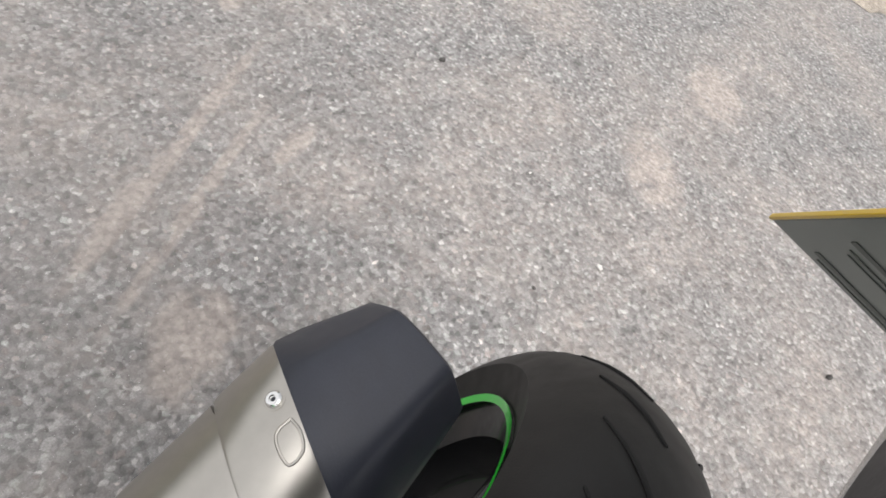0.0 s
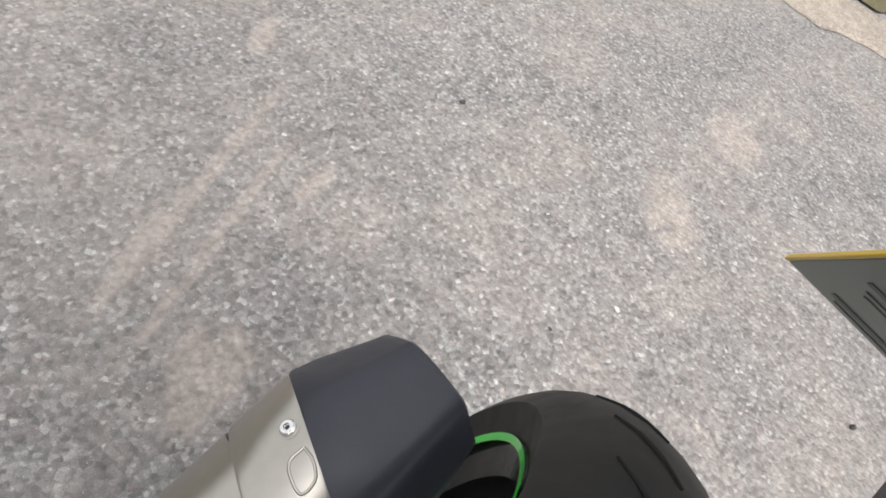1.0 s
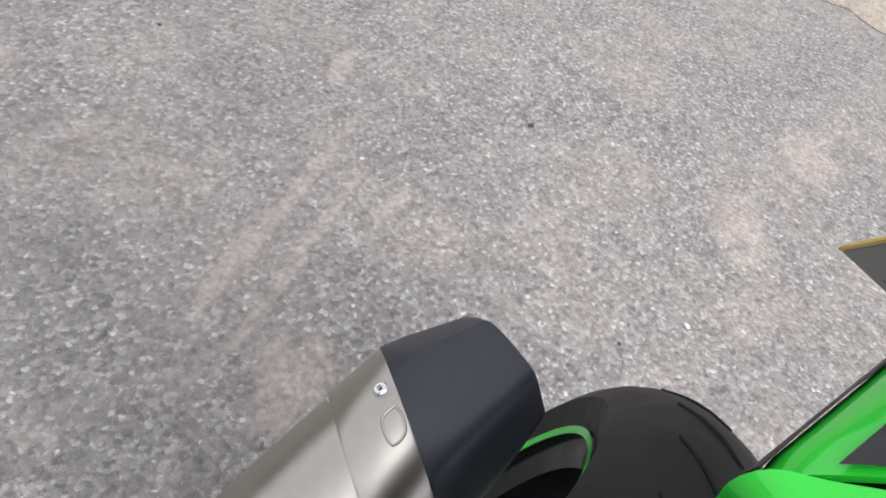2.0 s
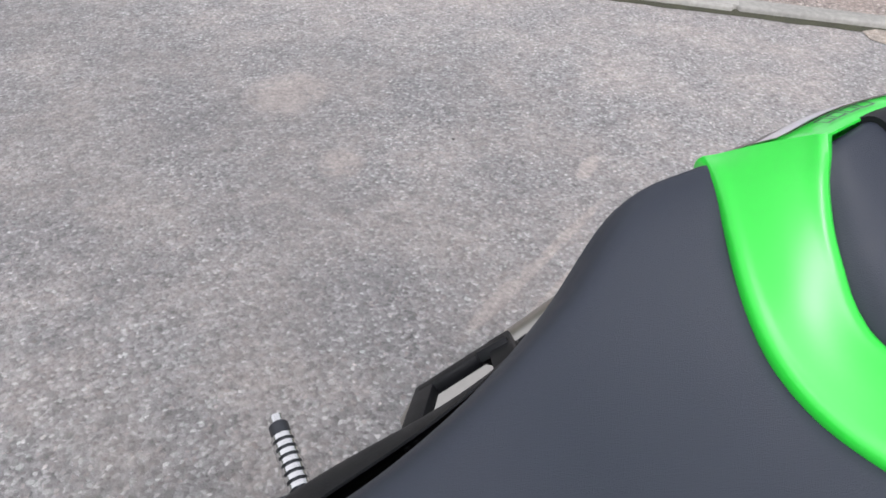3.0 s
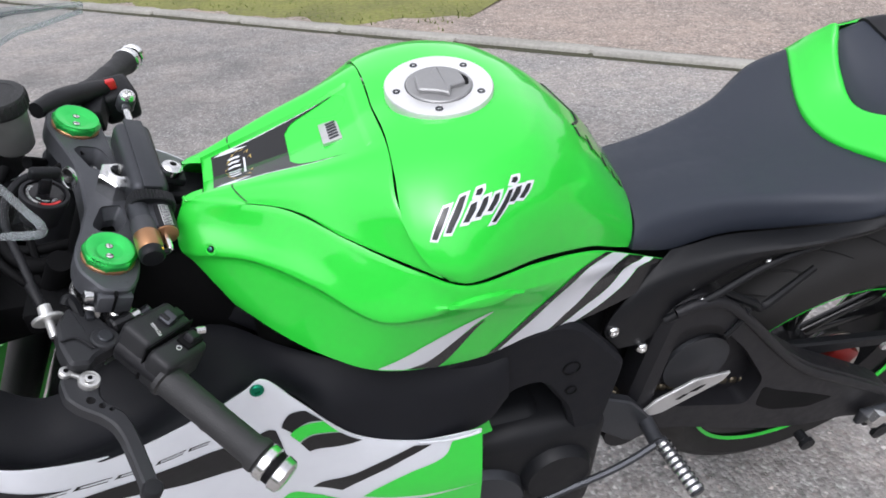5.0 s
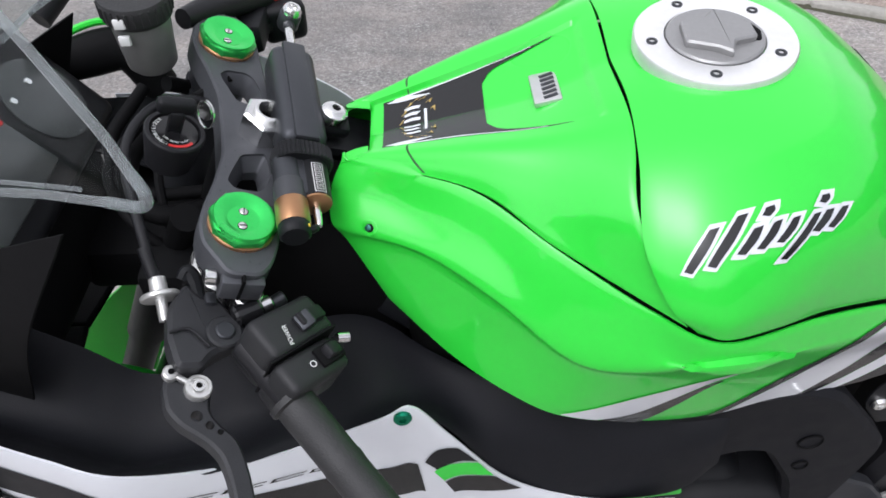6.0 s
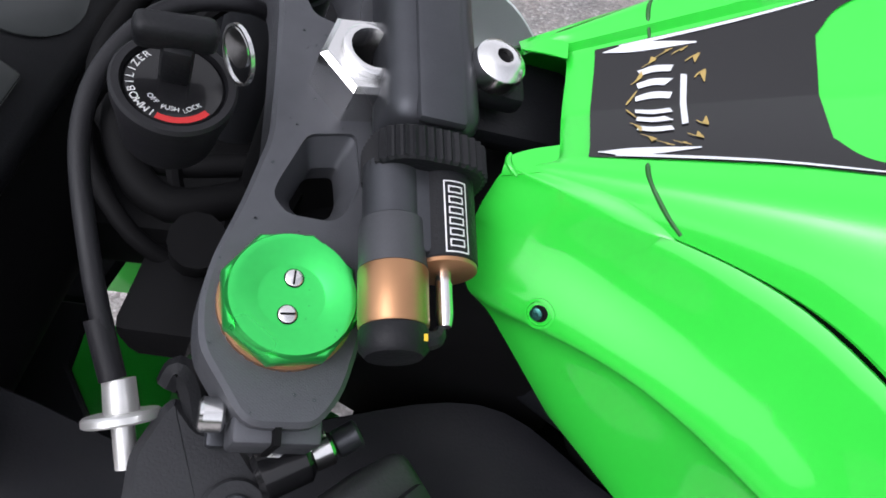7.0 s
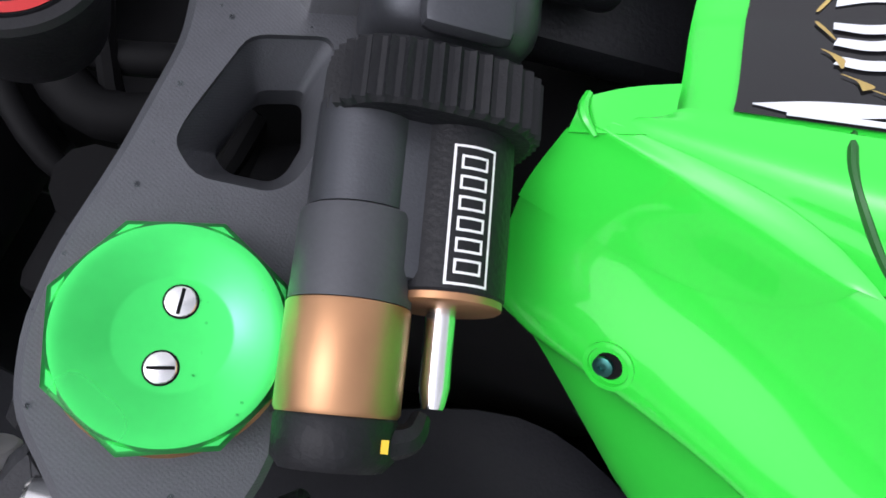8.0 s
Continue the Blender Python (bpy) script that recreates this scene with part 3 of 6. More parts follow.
def on(p, name, line, material, parent, n=24, m=2, lift=0.0006, label=""):
    n, m, lift = n * 2, m * 2, lift + .0003
    return part(name, p.ribbon(line, n, m, lift), material, parent, label, angle=80)


# stripes on the side panels
for p, ob in ((side, side_l), (sideR, side_r)):
    on(p, "white_stripe", [(.835, .03, .885, .03), (.768, .30, .848, .30), (.722, .60, .815, .60), (.675, .80, .775, .80), (.635, .91, .735, .91), (.588, .99, .705, .99)], WHITE, ob, 36)
    on(p, "white_stripe", [(.925, .04, .945, .04), (.905, .30, .932, .30), (.875, .60, .912, .60), (.850, .80, .897, .80), (.783, .90, .857, .90), (.730, .99, .765, .99)], WHITE, ob, 36)
    on(p, "black_stripe", [(.812, .03, .832, .03), (.745, .30, .765, .30), (.700, .60, .720, .60), (.652, .80, .673, .80), (.612, .91, .633, .91), (.565, .99, .586, .99)], BLACKGLOSS, ob, 36)
    on(p, "black_stripe", [(.887, .04, .923, .04), (.850, .30, .903, .30), (.817, .60, .873, .60), (.777, .80, .848, .80), (.737, .90, .781, .90), (.707, .99, .728, .99)], BLACKGLOSS, ob, 36)
    on(p, "black_stripe", [(.947, .04, .985, .04), (.934, .30, .985, .30), (.914, .60, .985, .60), (.899, .80, .985, .80), (.859, .90, .985, .90), (.767, .99, .985, .99)], BLACKGLOSS, ob, 36)
    on(p, "white_flash", [(.580, .68, .580, .69), (.500, .79, .515, .83), (.430, .88, .450, .95), (.335, .985, .400, .985)], WHITE, ob, 16)
    on(p, "black_flash", [(.565, .74, .565, .75), (.500, .86, .508, .90), (.455, .94, .472, .985), (.405, .985, .455, .99)], BLACKGLOSS, ob, 16)
# screw holes beside the steering
for p, ob in ((side, side_l), (sideR, side_r)):
    q, nn = p.at(.052, .46), p.normal(.052, .46)
    part("screw_recess", spin([(.0062, -.001), (.0064, .0004), (.0052, .0006), (.0044, -.002)], q, nn, 20), GREEN, ob)
    part("screw_hole", spin([(.0035, -.001), (.0035, .0002), (0, .0002)], q, nn, 18), DARK, ob)
    part("cover_screw", spin([(.0026, 0), (.0026, .0010), (.0018, .0014), (.0009, .0014), (.0008, .0008)], q + nn * .0002 - np.array([.001, 0, 0]), nn, 12), mat("green_screw", (.04, .16, .14), .3, .9, 0, 60), ob)

# sunk centre strip with its black decal and badge
for p, ob in ((cover, cover_l), (coverR, cover_r)):
    on(p, "black_decal", [(.055, 0, .055, .232), (.2, 0, .2, .235), (.38, 0, .38, .24), (.46, 0, .46, .245)], BLACKGLOSS, ob, 20, 4)
    on(p, "black_decal", [(.46, .14, .46, .245), (.52, .205, .52, .25), (.68, .235, .68, .255), (.80, .25, .80, .257)], BLACKGLOSS, ob, 16, 2)
    on(p, "white_flash", [(.07, .205, .07, .209), (.13, .185, .13, .222), (.24, .178, .24, .183)], WHITE, ob, 12, 1, .0010)
    on(p, "white_flash", [(.10, .212, .10, .228), (.3, .222, .3, .233), (.5, .236, .5, .242), (.7, .246, .7, .249)], WHITE, ob, 16, 1, .0010)
for k in range(7):
    for s, p in ((0, cover), (1, coverR)):
        a = k / 7 * math.pi
        u, v = .18 - .062 * math.cos(a), .012 + .145 * math.sin(a)
        on(p, "gold_leaf", [(u, v, u + .003, v), (u + .012 * math.sin(a) + .004, v + .012, u + .02 * math.sin(a) + .012, v + .02), (u + .018, v + .03 * math.cos(a) + .012, u + .02, v + .03 * math.cos(a) + .012)], mat("gold_print", (.45, .32, .1), .4, .3, 0, 40), cover_l if s == 0 else cover_r, 6, 1, .0012)
for p, ob, rows in ((cover, cover_l, (.015, .05, .09)), (coverR, cover_r, (.02, .06, .10))):
    for j, v in enumerate(rows):
        on(p, "white_script", [(.135 + .004 * j, v, .135, v + .016), (.165, v + .006, .165, v + .026), (.195 - .01 * (j % 2), v + .002, .2, v + .02)], WHITE, ob, 8, 1, .0012)
    on(p, "white_script", [(.213, .0, .213, .09), (.224, .0, .224, .085)], WHITE, ob, 3, 3, .0012)
q = cover.at(.73, .0)
badge = part("badge", block(.022, .042, .005, Matrix.Translation(q + np.array([0, 0, .003])) @ pose(0, 0, 0, 0, -12, 0), .0015), ALU, cover_l, "small silver raised badge")
for k in range(6):
    part("badge_bar", block(.011, .003, .001, Matrix.Translation(q + np.array([.002, -.015 + .006 * k, .0062])) @ pose(0, 0, 0, 0, -12, 12), 0), GUN, badge)

# script on the tank flanks, drawn as plain brush strokes
def stroke(p, ob, a, b, w):
    """One slanted bar with a white border."""
    (u0, v0), (u1, v1) = a, b
    du, dv = u1 - u0, v1 - v0
    for grow, m_, lift in ((.0072, WHITE, .0007), (0, BLACKGLOSS, .0012)):
        wu = w / 2 + grow
        e = grow * 1.5 / max(abs(dv), .01)
        A, B = (u0 - du * e, v0 - dv * e), (u1 + du * e, v1 + dv * e)
        mid = ((A[0] + B[0]) / 2 + .003, (A[1] + B[1]) / 2)
        on(p, "script_stroke", [(A[0] - wu * .75, A[1], A[0] + wu * .75, A[1] + .004), (mid[0] - wu, mid[1], mid[0] + wu, mid[1]), (B[0] - wu * .85, B[1], B[0] + wu * .85, B[1] - .004)], m_, ob, 8, 2, lift)


for p, ob in ((tank, tank_l), (tankR, tank_r)):
    base = lambda u, d: (u, .592 - .035 * (u - .08) / .3 + d * .85)
    for u0, d0, u1, d1, w in ((.078, .085, .142, -.030, .021), (.128, .070, .190, -.050, .021), (.182, .050, .214, -.010, .019), (.226, -.038, .234, -.055, .017),
                              (.214, .048, .246, -.014, .017), (.246, .044, .278, -.014, .017), (.252, .100, .318, -.014, .017), (.328, -.045, .336, -.062, .017), (.312, .034, .344, -.020, .020), (.344, .030, .376, -.024, .018)):
        stroke(p, ob, base(u0, d0), base(u1, d1), w)

# tank pad
def weave(m, scale, amount):
    """Adds a fine diagonal weave to a material's colour."""
    n, l = m.node_tree.nodes, m.node_tree.links
    b = n["Principled BSDF"]
    old = b.inputs["Base Color"].links[0].from_socket
    w = n.new("ShaderNodeTexWave")
    w.inputs["Scale"].default_value = scale
    w.bands_direction = 'DIAGONAL'
    tc = n.new("ShaderNodeTexCoord")
    l.new(tc.outputs["Object"], w.inputs[0])
    r = n.new("ShaderNodeMapRange")
    r.inputs["To Min"].default_value, r.inputs["To Max"].default_value = 1 - amount, 1 + amount
    l.new(w.outputs["Fac"], r.inputs[0])
    s = n.new("ShaderNodeVectorMath")
    s.operation = 'SCALE'
    l.new(old, s.inputs[0]), l.new(r.outputs[0], s.inputs["Scale"])
    l.new(s.outputs[0], b.inputs["Base Color"])


def carbon():
    m = mat("green_carbon", (.05, .40, .03), .35, 0, 0, 80, .05, coat=.8)
    n, l = m.node_tree.nodes, m.node_tree.links
    w = n.new("ShaderNodeTexWave")
    w.inputs["Scale"].default_value = 120
    w.bands_direction = 'DIAGONAL'
    tc = n.new("ShaderNodeTexCoord")
    l.new(tc.outputs["Object"], w.inputs[0])
    r = n.new("ShaderNodeValToRGB")
    r.color_ramp.elements[0].color = (.015, .16, .01, 1)
    r.color_ramp.elements[1].color = (.05, .46, .03, 1)
    l.new(w.outputs[0], r.inputs[0])
    l.new(r.outputs[0], n["Principled BSDF"].inputs["Base Color"])
    return m


CARBON = carbon()
for p, ob in ((tank, tank_l), (tankR, tank_r)):
    def raised(name, line, n, m_, material, lift, parent):
        bm = p.ribbon(line, n, m_, lift)
        ret = bmesh.ops.extrude_face_region(bm, geom=bm.faces[:])
        c = p.normal(.75, .1) * -.0016
        bmesh.ops.translate(bm, vec=Vector(c), verts=[v for v in ret["geom"] if isinstance(v, bmesh.types.BMVert)])
        return part(name, bm, material, parent, angle=50)
    pad = raised("tank_pad", [(.715, 0, .94, 0), (.71, .05, .94, .05), (.685, .10, .935, .10), (.648, .155, .925, .155)], 14, 10, CARBON, .0022, ob)
    edge = raised("pad_rim", [(.705, 0, .716, 0), (.70, .05, .711, .05), (.675, .10, .686, .10), (.638, .152, .648, .157)], 14, 1, SATIN, .0018, pad)
    for a, b, t0 in ((.645, .692, .205), (.706, .765, .212), (.776, .82, .215), (.83, .868, .215), (.877, .908, .215)):
        raised("pad_finger", [(a, .15, b + .004, .15), (a + .004, t0 - .04, b, t0 - .04), (a + .012, t0, b - .003, t0 - .004)], 8, 3, CARBON, .0022, pad)
        raised("pad_rim", [(a - .005, .17, a + .002, .17), (a + .0, t0 - .03, a + .006, t0 - .03), (a + .007, t0 + .005, a + .014, t0)], 8, 1, SATIN, .0018, pad)
    if ob is tank_l:
        for k in range(5):
            on(p, "pad_lettering", [(.765 + .004 * k, .006 + .03 * k, .79 + .004 * k, .006 + .03 * k), (.77 + .004 * k, .022 + .03 * k, .785 + .004 * k, .024 + .03 * k)], SATIN, pad, 3, 1, .0030)
    else:
        for k in range(3):
            on(p, "pad_lettering", [(.762 - .004 * k, .006 + .03 * k, .785 - .004 * k, .006 + .03 * k), (.765 - .004 * k, .022 + .03 * k, .78 - .004 * k, .024 + .03 * k)], SATIN, pad, 3, 1, .0030)

# ---- fuel cap
FC = Vector((.0106, -.010, 1.0085))
fz = Vector((-.03, -.09, 1)).normalized()
fx = Vector((1, 0, 0))
fx = (fx - fx.dot(fz) * fz).normalized()
fy = fz.cross(fx)
FM = Matrix(((fx.x, fy.x, fz.x, FC.x), (fx.y, fy.y, fz.y, FC.y), (fx.z, fy.z, fz.z, FC.z), (0, 0, 0, 1)))


def fpart(name, bm, material, parent, label=""):
    bmesh.ops.transform(bm, matrix=FM, verts=bm.verts)
    return part(name, bm, material, parent, label)


Z = (0, 0, 1)
RING = mat("satin_aluminium", (.80, .80, .80), .38, .55, 0, 200, .05)
CAPGREY = mat("cap_grey", (.30, .30, .30), .42, .5, 0, 300, .06)
fuel = fpart("fuel_cap", spin([(.0585, -.008), (.0590, .002), (.0580, .0035), (.0375, .0035), (.0365, .0028), (.0362, -.003)], (0, 0, 0), Z, 64), RING, bike, "pale aluminium filler ring with five screws")
fpart("cap_disc", spin([(.0355, -.004), (.0355, .0035), (.034, .0048), (.020, .0052), (.0, .0052)], (0, 0, 0), Z, 64), CAPGREY, fuel, "grey locking filler cap")
fpart("cap_recess", slab(rounded([(.006, -.004), (.030, -.012), (.033, .0), (.027, .014), (.008, .012)][::-1], .003), .0050, .0056), DARK, fuel)
fpart("cap_flap", slab(rounded([(-.026, -.014), (-.006, -.022), (.004, -.030), (.009, -.016), (.026, -.012), (.026, .006), (.012, .011), (.004, .026), (-.006, .014), (-.024, .012)], .002, 3), .005, .0105, None, .0015), CAPGREY, fuel)
for k in range(5):
    a = radians(-33 + 72 * k)
    c = (.047 * math.cos(a), .047 * math.sin(a), .003)
    fpart("cap_screw", spin([(.0042, 0), (.0042, .0012), (.0022, .0016), (.002, .0003)], c, Z, 14), GUN, fuel)

# ---- seats and tail
TAIL_LEAN = Matrix.Translation((0, .0084, .9)) @ pose(0, 0, 0, 8.3, 0, 0) @ Matrix.Translation((0, 0, -.9))


def tail_set(p, mirror=False, seat_end=False):
    """A left-hand rear sheet, or its right-hand twin, set to the tail's own lean; the seat eases into it from the tank."""
    out = []
    for r in p.rows:
        row = []
        for q in r:
            q = q * np.array([1, -1 if mirror else 1, 1])
            t = np.array(TAIL_LEAN @ Vector(q))
            if seat_end:
                w = min(max((q[0] - .25) / .2, 0), 1)
                t = t * w + (q + np.array([0, 0, RAISE * max(q[1], 0)])) * (1 - w)
            row.append(t)
        out.append(row)
    m = Patch(*out)
    m.side = -p.side if mirror else p.side
    return m


def tail_both(name, p, material, nu, nv, label="", **kw):
    return [part(name, tail_set(p, mirror).sheet(nu, nv, **kw), material, bike, label) for mirror in (False, True)]


seat = Patch(
    [(.253, 0, .842), (.300, 0, .842), (.37, 0, .842), (.45, 0, .8395), (.515, 0, .845), (.567, 0, .858)],
    [(.2525, -.022, .841), (.301, -.022, .842), (.373, -.024, .8425), (.452, -.029, .840), (.517, -.0365, .847), (.5690, -.0316, .8605)],
    [(.251, -.045, .838), (.305, -.047, .839), (.38, -.0556, .841), (.46, -.0717, .8425), (.525, -.0925, .856), (.586, -.095, .8765)],
    [(.244, -.078, .826), (.305, -.0768, .831), (.385, -.085, .8375), (.472, -.1076, .8445), (.547, -.1400, .8645), (.602, -.1285, .8865)],
    [(.237, -.094, .812), (.302, -.0901, .8065), (.385, -.0971, .816), (.476, -.1221, .8269), (.558, -.1600, .8573), (.6130, -.1520, .8865)],
    [(.236, -.097, .799), (.300, -.0926, .780), (.38, -.0986, .7914), (.47, -.1237, .8052), (.553, -.1641, .8434), (.6160, -.1575, .871)])
seat.side = -1
part("rider_seat", Whole(tail_set(seat, False, True), tail_set(seat, True, True)).sheet(44, 56, thick=.012), SEAT, bike, "black grained vinyl rider seat")
half = lambda pts: pts + [(x, -y, z) for x, y, z in pts[-2::-1]]
front_edge = half([(.6215, -.1615, .874), (.6110, -.1450, .8845), (.6018, -.1265, .8862), (.5878, -.0949, .8796), (.5768, -.0632, .8702), (.5696, -.0316, .8634), (.567, 0, .861)])
rear_edge = half([(.6400, -.1150, .9445), (.6365, -.1040, .9355), (.6320, -.0919, .925), (.6243, -.0689, .9115), (.6193, -.046, .9005), (.6158, -.023, .8905), (.6140, 0, .8865)])


def between(f, lift):
    return [tuple(np.array(a) * (1 - f) + np.array(b) * f + np.array([-.35, 0, .94]) * lift) for a, b in zip(front_edge, rear_edge)]


hump = Patch([(x + .003, y * .97, z - .012) for x, y, z in front_edge], front_edge, between(.16, .0010), between(.5, .0028), between(.84, .0020), rear_edge, [(x + .006, y * .98, z - .010) for x, y, z in rear_edge])
hump.side = 1
cowl = part("tail_cowl", tail_set(hump).sheet(64, 30, thick=.004), GREEN, bike, "glossy green cowl round the pillion pad")
pil = Patch(
    [(.618, 0, .884), (.640, 0, .909), (.70, 0, .938), (.77, 0, .957), (.85, 0, .970), (.93, 0, .965)],
    [(.6215, -.040, .895), (.644, -.042, .917), (.70, -.045, .941), (.77, -.042, .958), (.85, -.034, .970), (.93, -.022, .964)],
    [(.6300, -.075, .912), (.650, -.080, .932), (.70, -.083, .947), (.77, -.078, .958), (.85, -.062, .966), (.925, -.042, .959)],
    [(.6375, -.098, .928), (.657, -.103, .942), (.70, -.106, .951), (.77, -.098, .955), (.85, -.080, .958), (.92, -.054, .952)],
    [(.6420, -.109, .936), (.661, -.1125, .940), (.70, -.1145, .944), (.77, -.106, .947), (.85, -.087, .950), (.92, -.060, .945)])
pil.side = -1
pad_sheet = Whole(tail_set(pil), tail_set(pil, True))
pillion = part("pillion_seat", pad_sheet.sheet(34, 40, thick=.012), SEAT, bike, "black grained vinyl pillion pad")
bm = pad_sheet.ribbon([(.32, 0, .43, 0), (.34, .125, .45, .125), (.37, .3, .485, .3), (.40, .5, .52, .5), (.37, .7, .485, .7), (.34, .875, .45, .875), (.32, 1, .43, 1)], 32, 3, .004)
ret = bmesh.ops.extrude_face_region(bm, geom=bm.faces[:])
bmesh.ops.translate(bm, vec=(0, 0, -.006), verts=[v for v in ret["geom"] if isinstance(v, bmesh.types.BMVert)])
part("grab_strap", bm, SATIN, pillion, angle=60)
tail = Patch(
    [(.6405, -.1155, .9440), (.70, -.1165, .947), (.80, -.108, .953), (.94, -.080, .953)],
    [(.6370, -.1330, .9230), (.70, -.1315, .937), (.80, -.118, .944), (.945, -.090, .945)],
    [(.6310, -.1480, .8990), (.70, -.1440, .917), (.80, -.126, .924), (.95, -.090, .930)],
    [(.6230, -.1605, .8760), (.70, -.1460, .889), (.80, -.126, .900), (.955, -.086, .911)],
    [(.6300, -.1520, .858), (.70, -.136, .862), (.80, -.104, .868), (.95, -.070, .882)])
tail.side = -1
GREYST = mat("grey_stripe", (.05, .055, .06), .3, 0, 0, 60)
for mirror in (False, True):
    p = tail_set(tail, mirror)
    ob = part("tail_side", p.sheet(26, 18), GREEN, bike)
    on(p, "black_stripe", [(.02, .25, .01, .27), (.4, .245, .4, .285), (.75, .245, .75, .285), (.98, .245, .98, .285)], BLACKGLOSS, ob, 24, 2, .0009)
    on(p, "white_stripe", [(.005, .285, .005, .42), (.4, .30, .4, .455), (.75, .30, .75, .455), (.98, .30, .98, .455)], WHITE, ob, 24, 3, .0009)
    on(p, "grey_stripe", [(.02, .43, .02, .50), (.4, .465, .4, .57), (.75, .465, .75, .57), (.98, .465, .98, .57)], GREYST, ob, 24, 3)
    on(p, "black_stripe", [(.005, .50, .005, .62), (.12, .555, .12, .60), (.30, .575, .30, .585)], BLACKGLOSS, ob, 24, 2)
    on(p, "black_stripe", [(.0, .76, .0, 1.0), (.4, .76, .4, 1.0), (.75, .74, .75, 1.0), (1.0, .74, 1.0, 1.0)], SATIN, ob, 24, 4, .0009)
    for k in range(4):
        u = .13 + .06 * k
        for line in ([(u, .10, u + .004, .115), (u + .045, .10, u + .049, .115)], [(u, .20, u + .004, .215), (u + .045, .20, u + .049, .215)], [(u, .10, u + .006, .10), (u + .004, .215, u + .010, .215)], [(u + .043, .10, u + .049, .10), (u + .045, .215, u + .051, .215)]):
            on(p, "model_lettering", line, GUN, ob, 2, 1, .0010)
under = Patch(
    [(.60, -.150, .862), (.70, -.132, .860), (.80, -.100, .866), (.95, -.067, .880)],
    [(.60, -.10, .80), (.70, -.09, .81), (.80, -.08, .83), (.95, -.06, .86)],
    [(.60, 0, .78), (.70, 0, .79), (.80, 0, .81), (.95, 0, .85)])
under.side = -1
tail_both("undertail", under, BLACKGLOSS, 16, 10)
SMOKE = mat("smoked_lens", (.02, .012, .012), .12, 0, 0, 60, .1, coat=1.0)
lamp = part("tail_light", tube([(.93, 0, .915), (.96, 0, .912), (.985, 0, .906), (1.0, 0, .90)], [.046, .042, .030, .010], 20, 12), SMOKE, bike, "smoked dark tail light lens")
# plate on its bracket
PM = Matrix.Translation((.942, .011, .797)) @ pose(0, 0, 0, 0, 45, 0)
PRINTGREY = mat("faint_print", (.10, .115, .105), .5, 0, 0, 40, .05)
plate = part("number_plate", block(.164, .226, .003, PM, .001, 1), GREYPL, bike, "grey back of a registration plate with a yellow edge")
part("yellow_edge", block(.164, .003, .0042, PM @ Matrix.Translation((0, .1145, 0)), .0006, 1), YELLOW, plate)
for x0, y0, w, l in ((.0, .075, .050, .010), (.014, .07, .045, .003), (.022, .068, .04, .003), (.062, .05, .085, .010), (.072, .045, .08, .003), (.02, -.03, .06, .010), (.06, -.06, .06, .010)):
    part("print_bar", block(l * .6, w * .8, .0004, PM @ Matrix.Translation((x0, y0, -.0019)), 0), PRINTGREY, plate)
part("plate_bracket", tube([(.90, 0, .858), (.915, 0, .835), (.935, 0, .806)], .014, 10), PLASTIC, bike)

# ---- side slabs: outlines in the bike's side view
def bar_between(a, b, width, thick, normal):
    """A flat bar from a to b whose broad side faces normal."""
    x = (b - a).normalized()
    y = normal.cross(x).normalized()
    z = x.cross(y)
    c = (a + b) / 2
    return block((b - a).length + width * .8, width, thick, Matrix(((x.x, y.x, z.x, c.x), (x.y, y.y, z.y, c.y), (x.z, y.z, z.z, c.z), (0, 0, 0, 1))), .0025, 2)


def flank(outline, y, thick, bevel=.004, r=.012, holes=()):
    m = Matrix(((1, 0, 0, 0), (0, 0, -1, y), (0, 1, 0, 0), (0, 0, 0, 1)))
    return slab(rounded(outline, r), -thick, 0, m, bevel, holes)


def circle(cx, cy, r, n=20):
    return [(cx + r * math.cos(k * 2 * math.pi / n), cy + r * math.sin(k * 2 * math.pi / n)) for k in range(n)]


# ---- fairings
top = [(-.545, -.205, .826), (-.488, -.220, .813), (-.435, -.2275, .796), (-.36, -.200, .758), (-.288, -.181, .763), (-.246, -.179, .783), (-.222, -.176, .792), (-.191, -.178, .747), (-.138, -.180, .672), (-.064, -.184, .637), (.016, -.186, .633)]
fair = Patch(*[[(x, y - .022 * math.sin(math.pi * f * .8) + .06 * f * f, z + (.30 - z) * f) for x, y, z in top] for f in (0, .12, .3, .6, 1)])
fair.side = -1
fl = part("side_fairing", fair.sheet(60, 24), WHITE, bike, "white, black and green side fairing")
fr = part("side_fairing", other(fair).sheet(60, 24), WHITE, bike, "white, black and green side fairing")
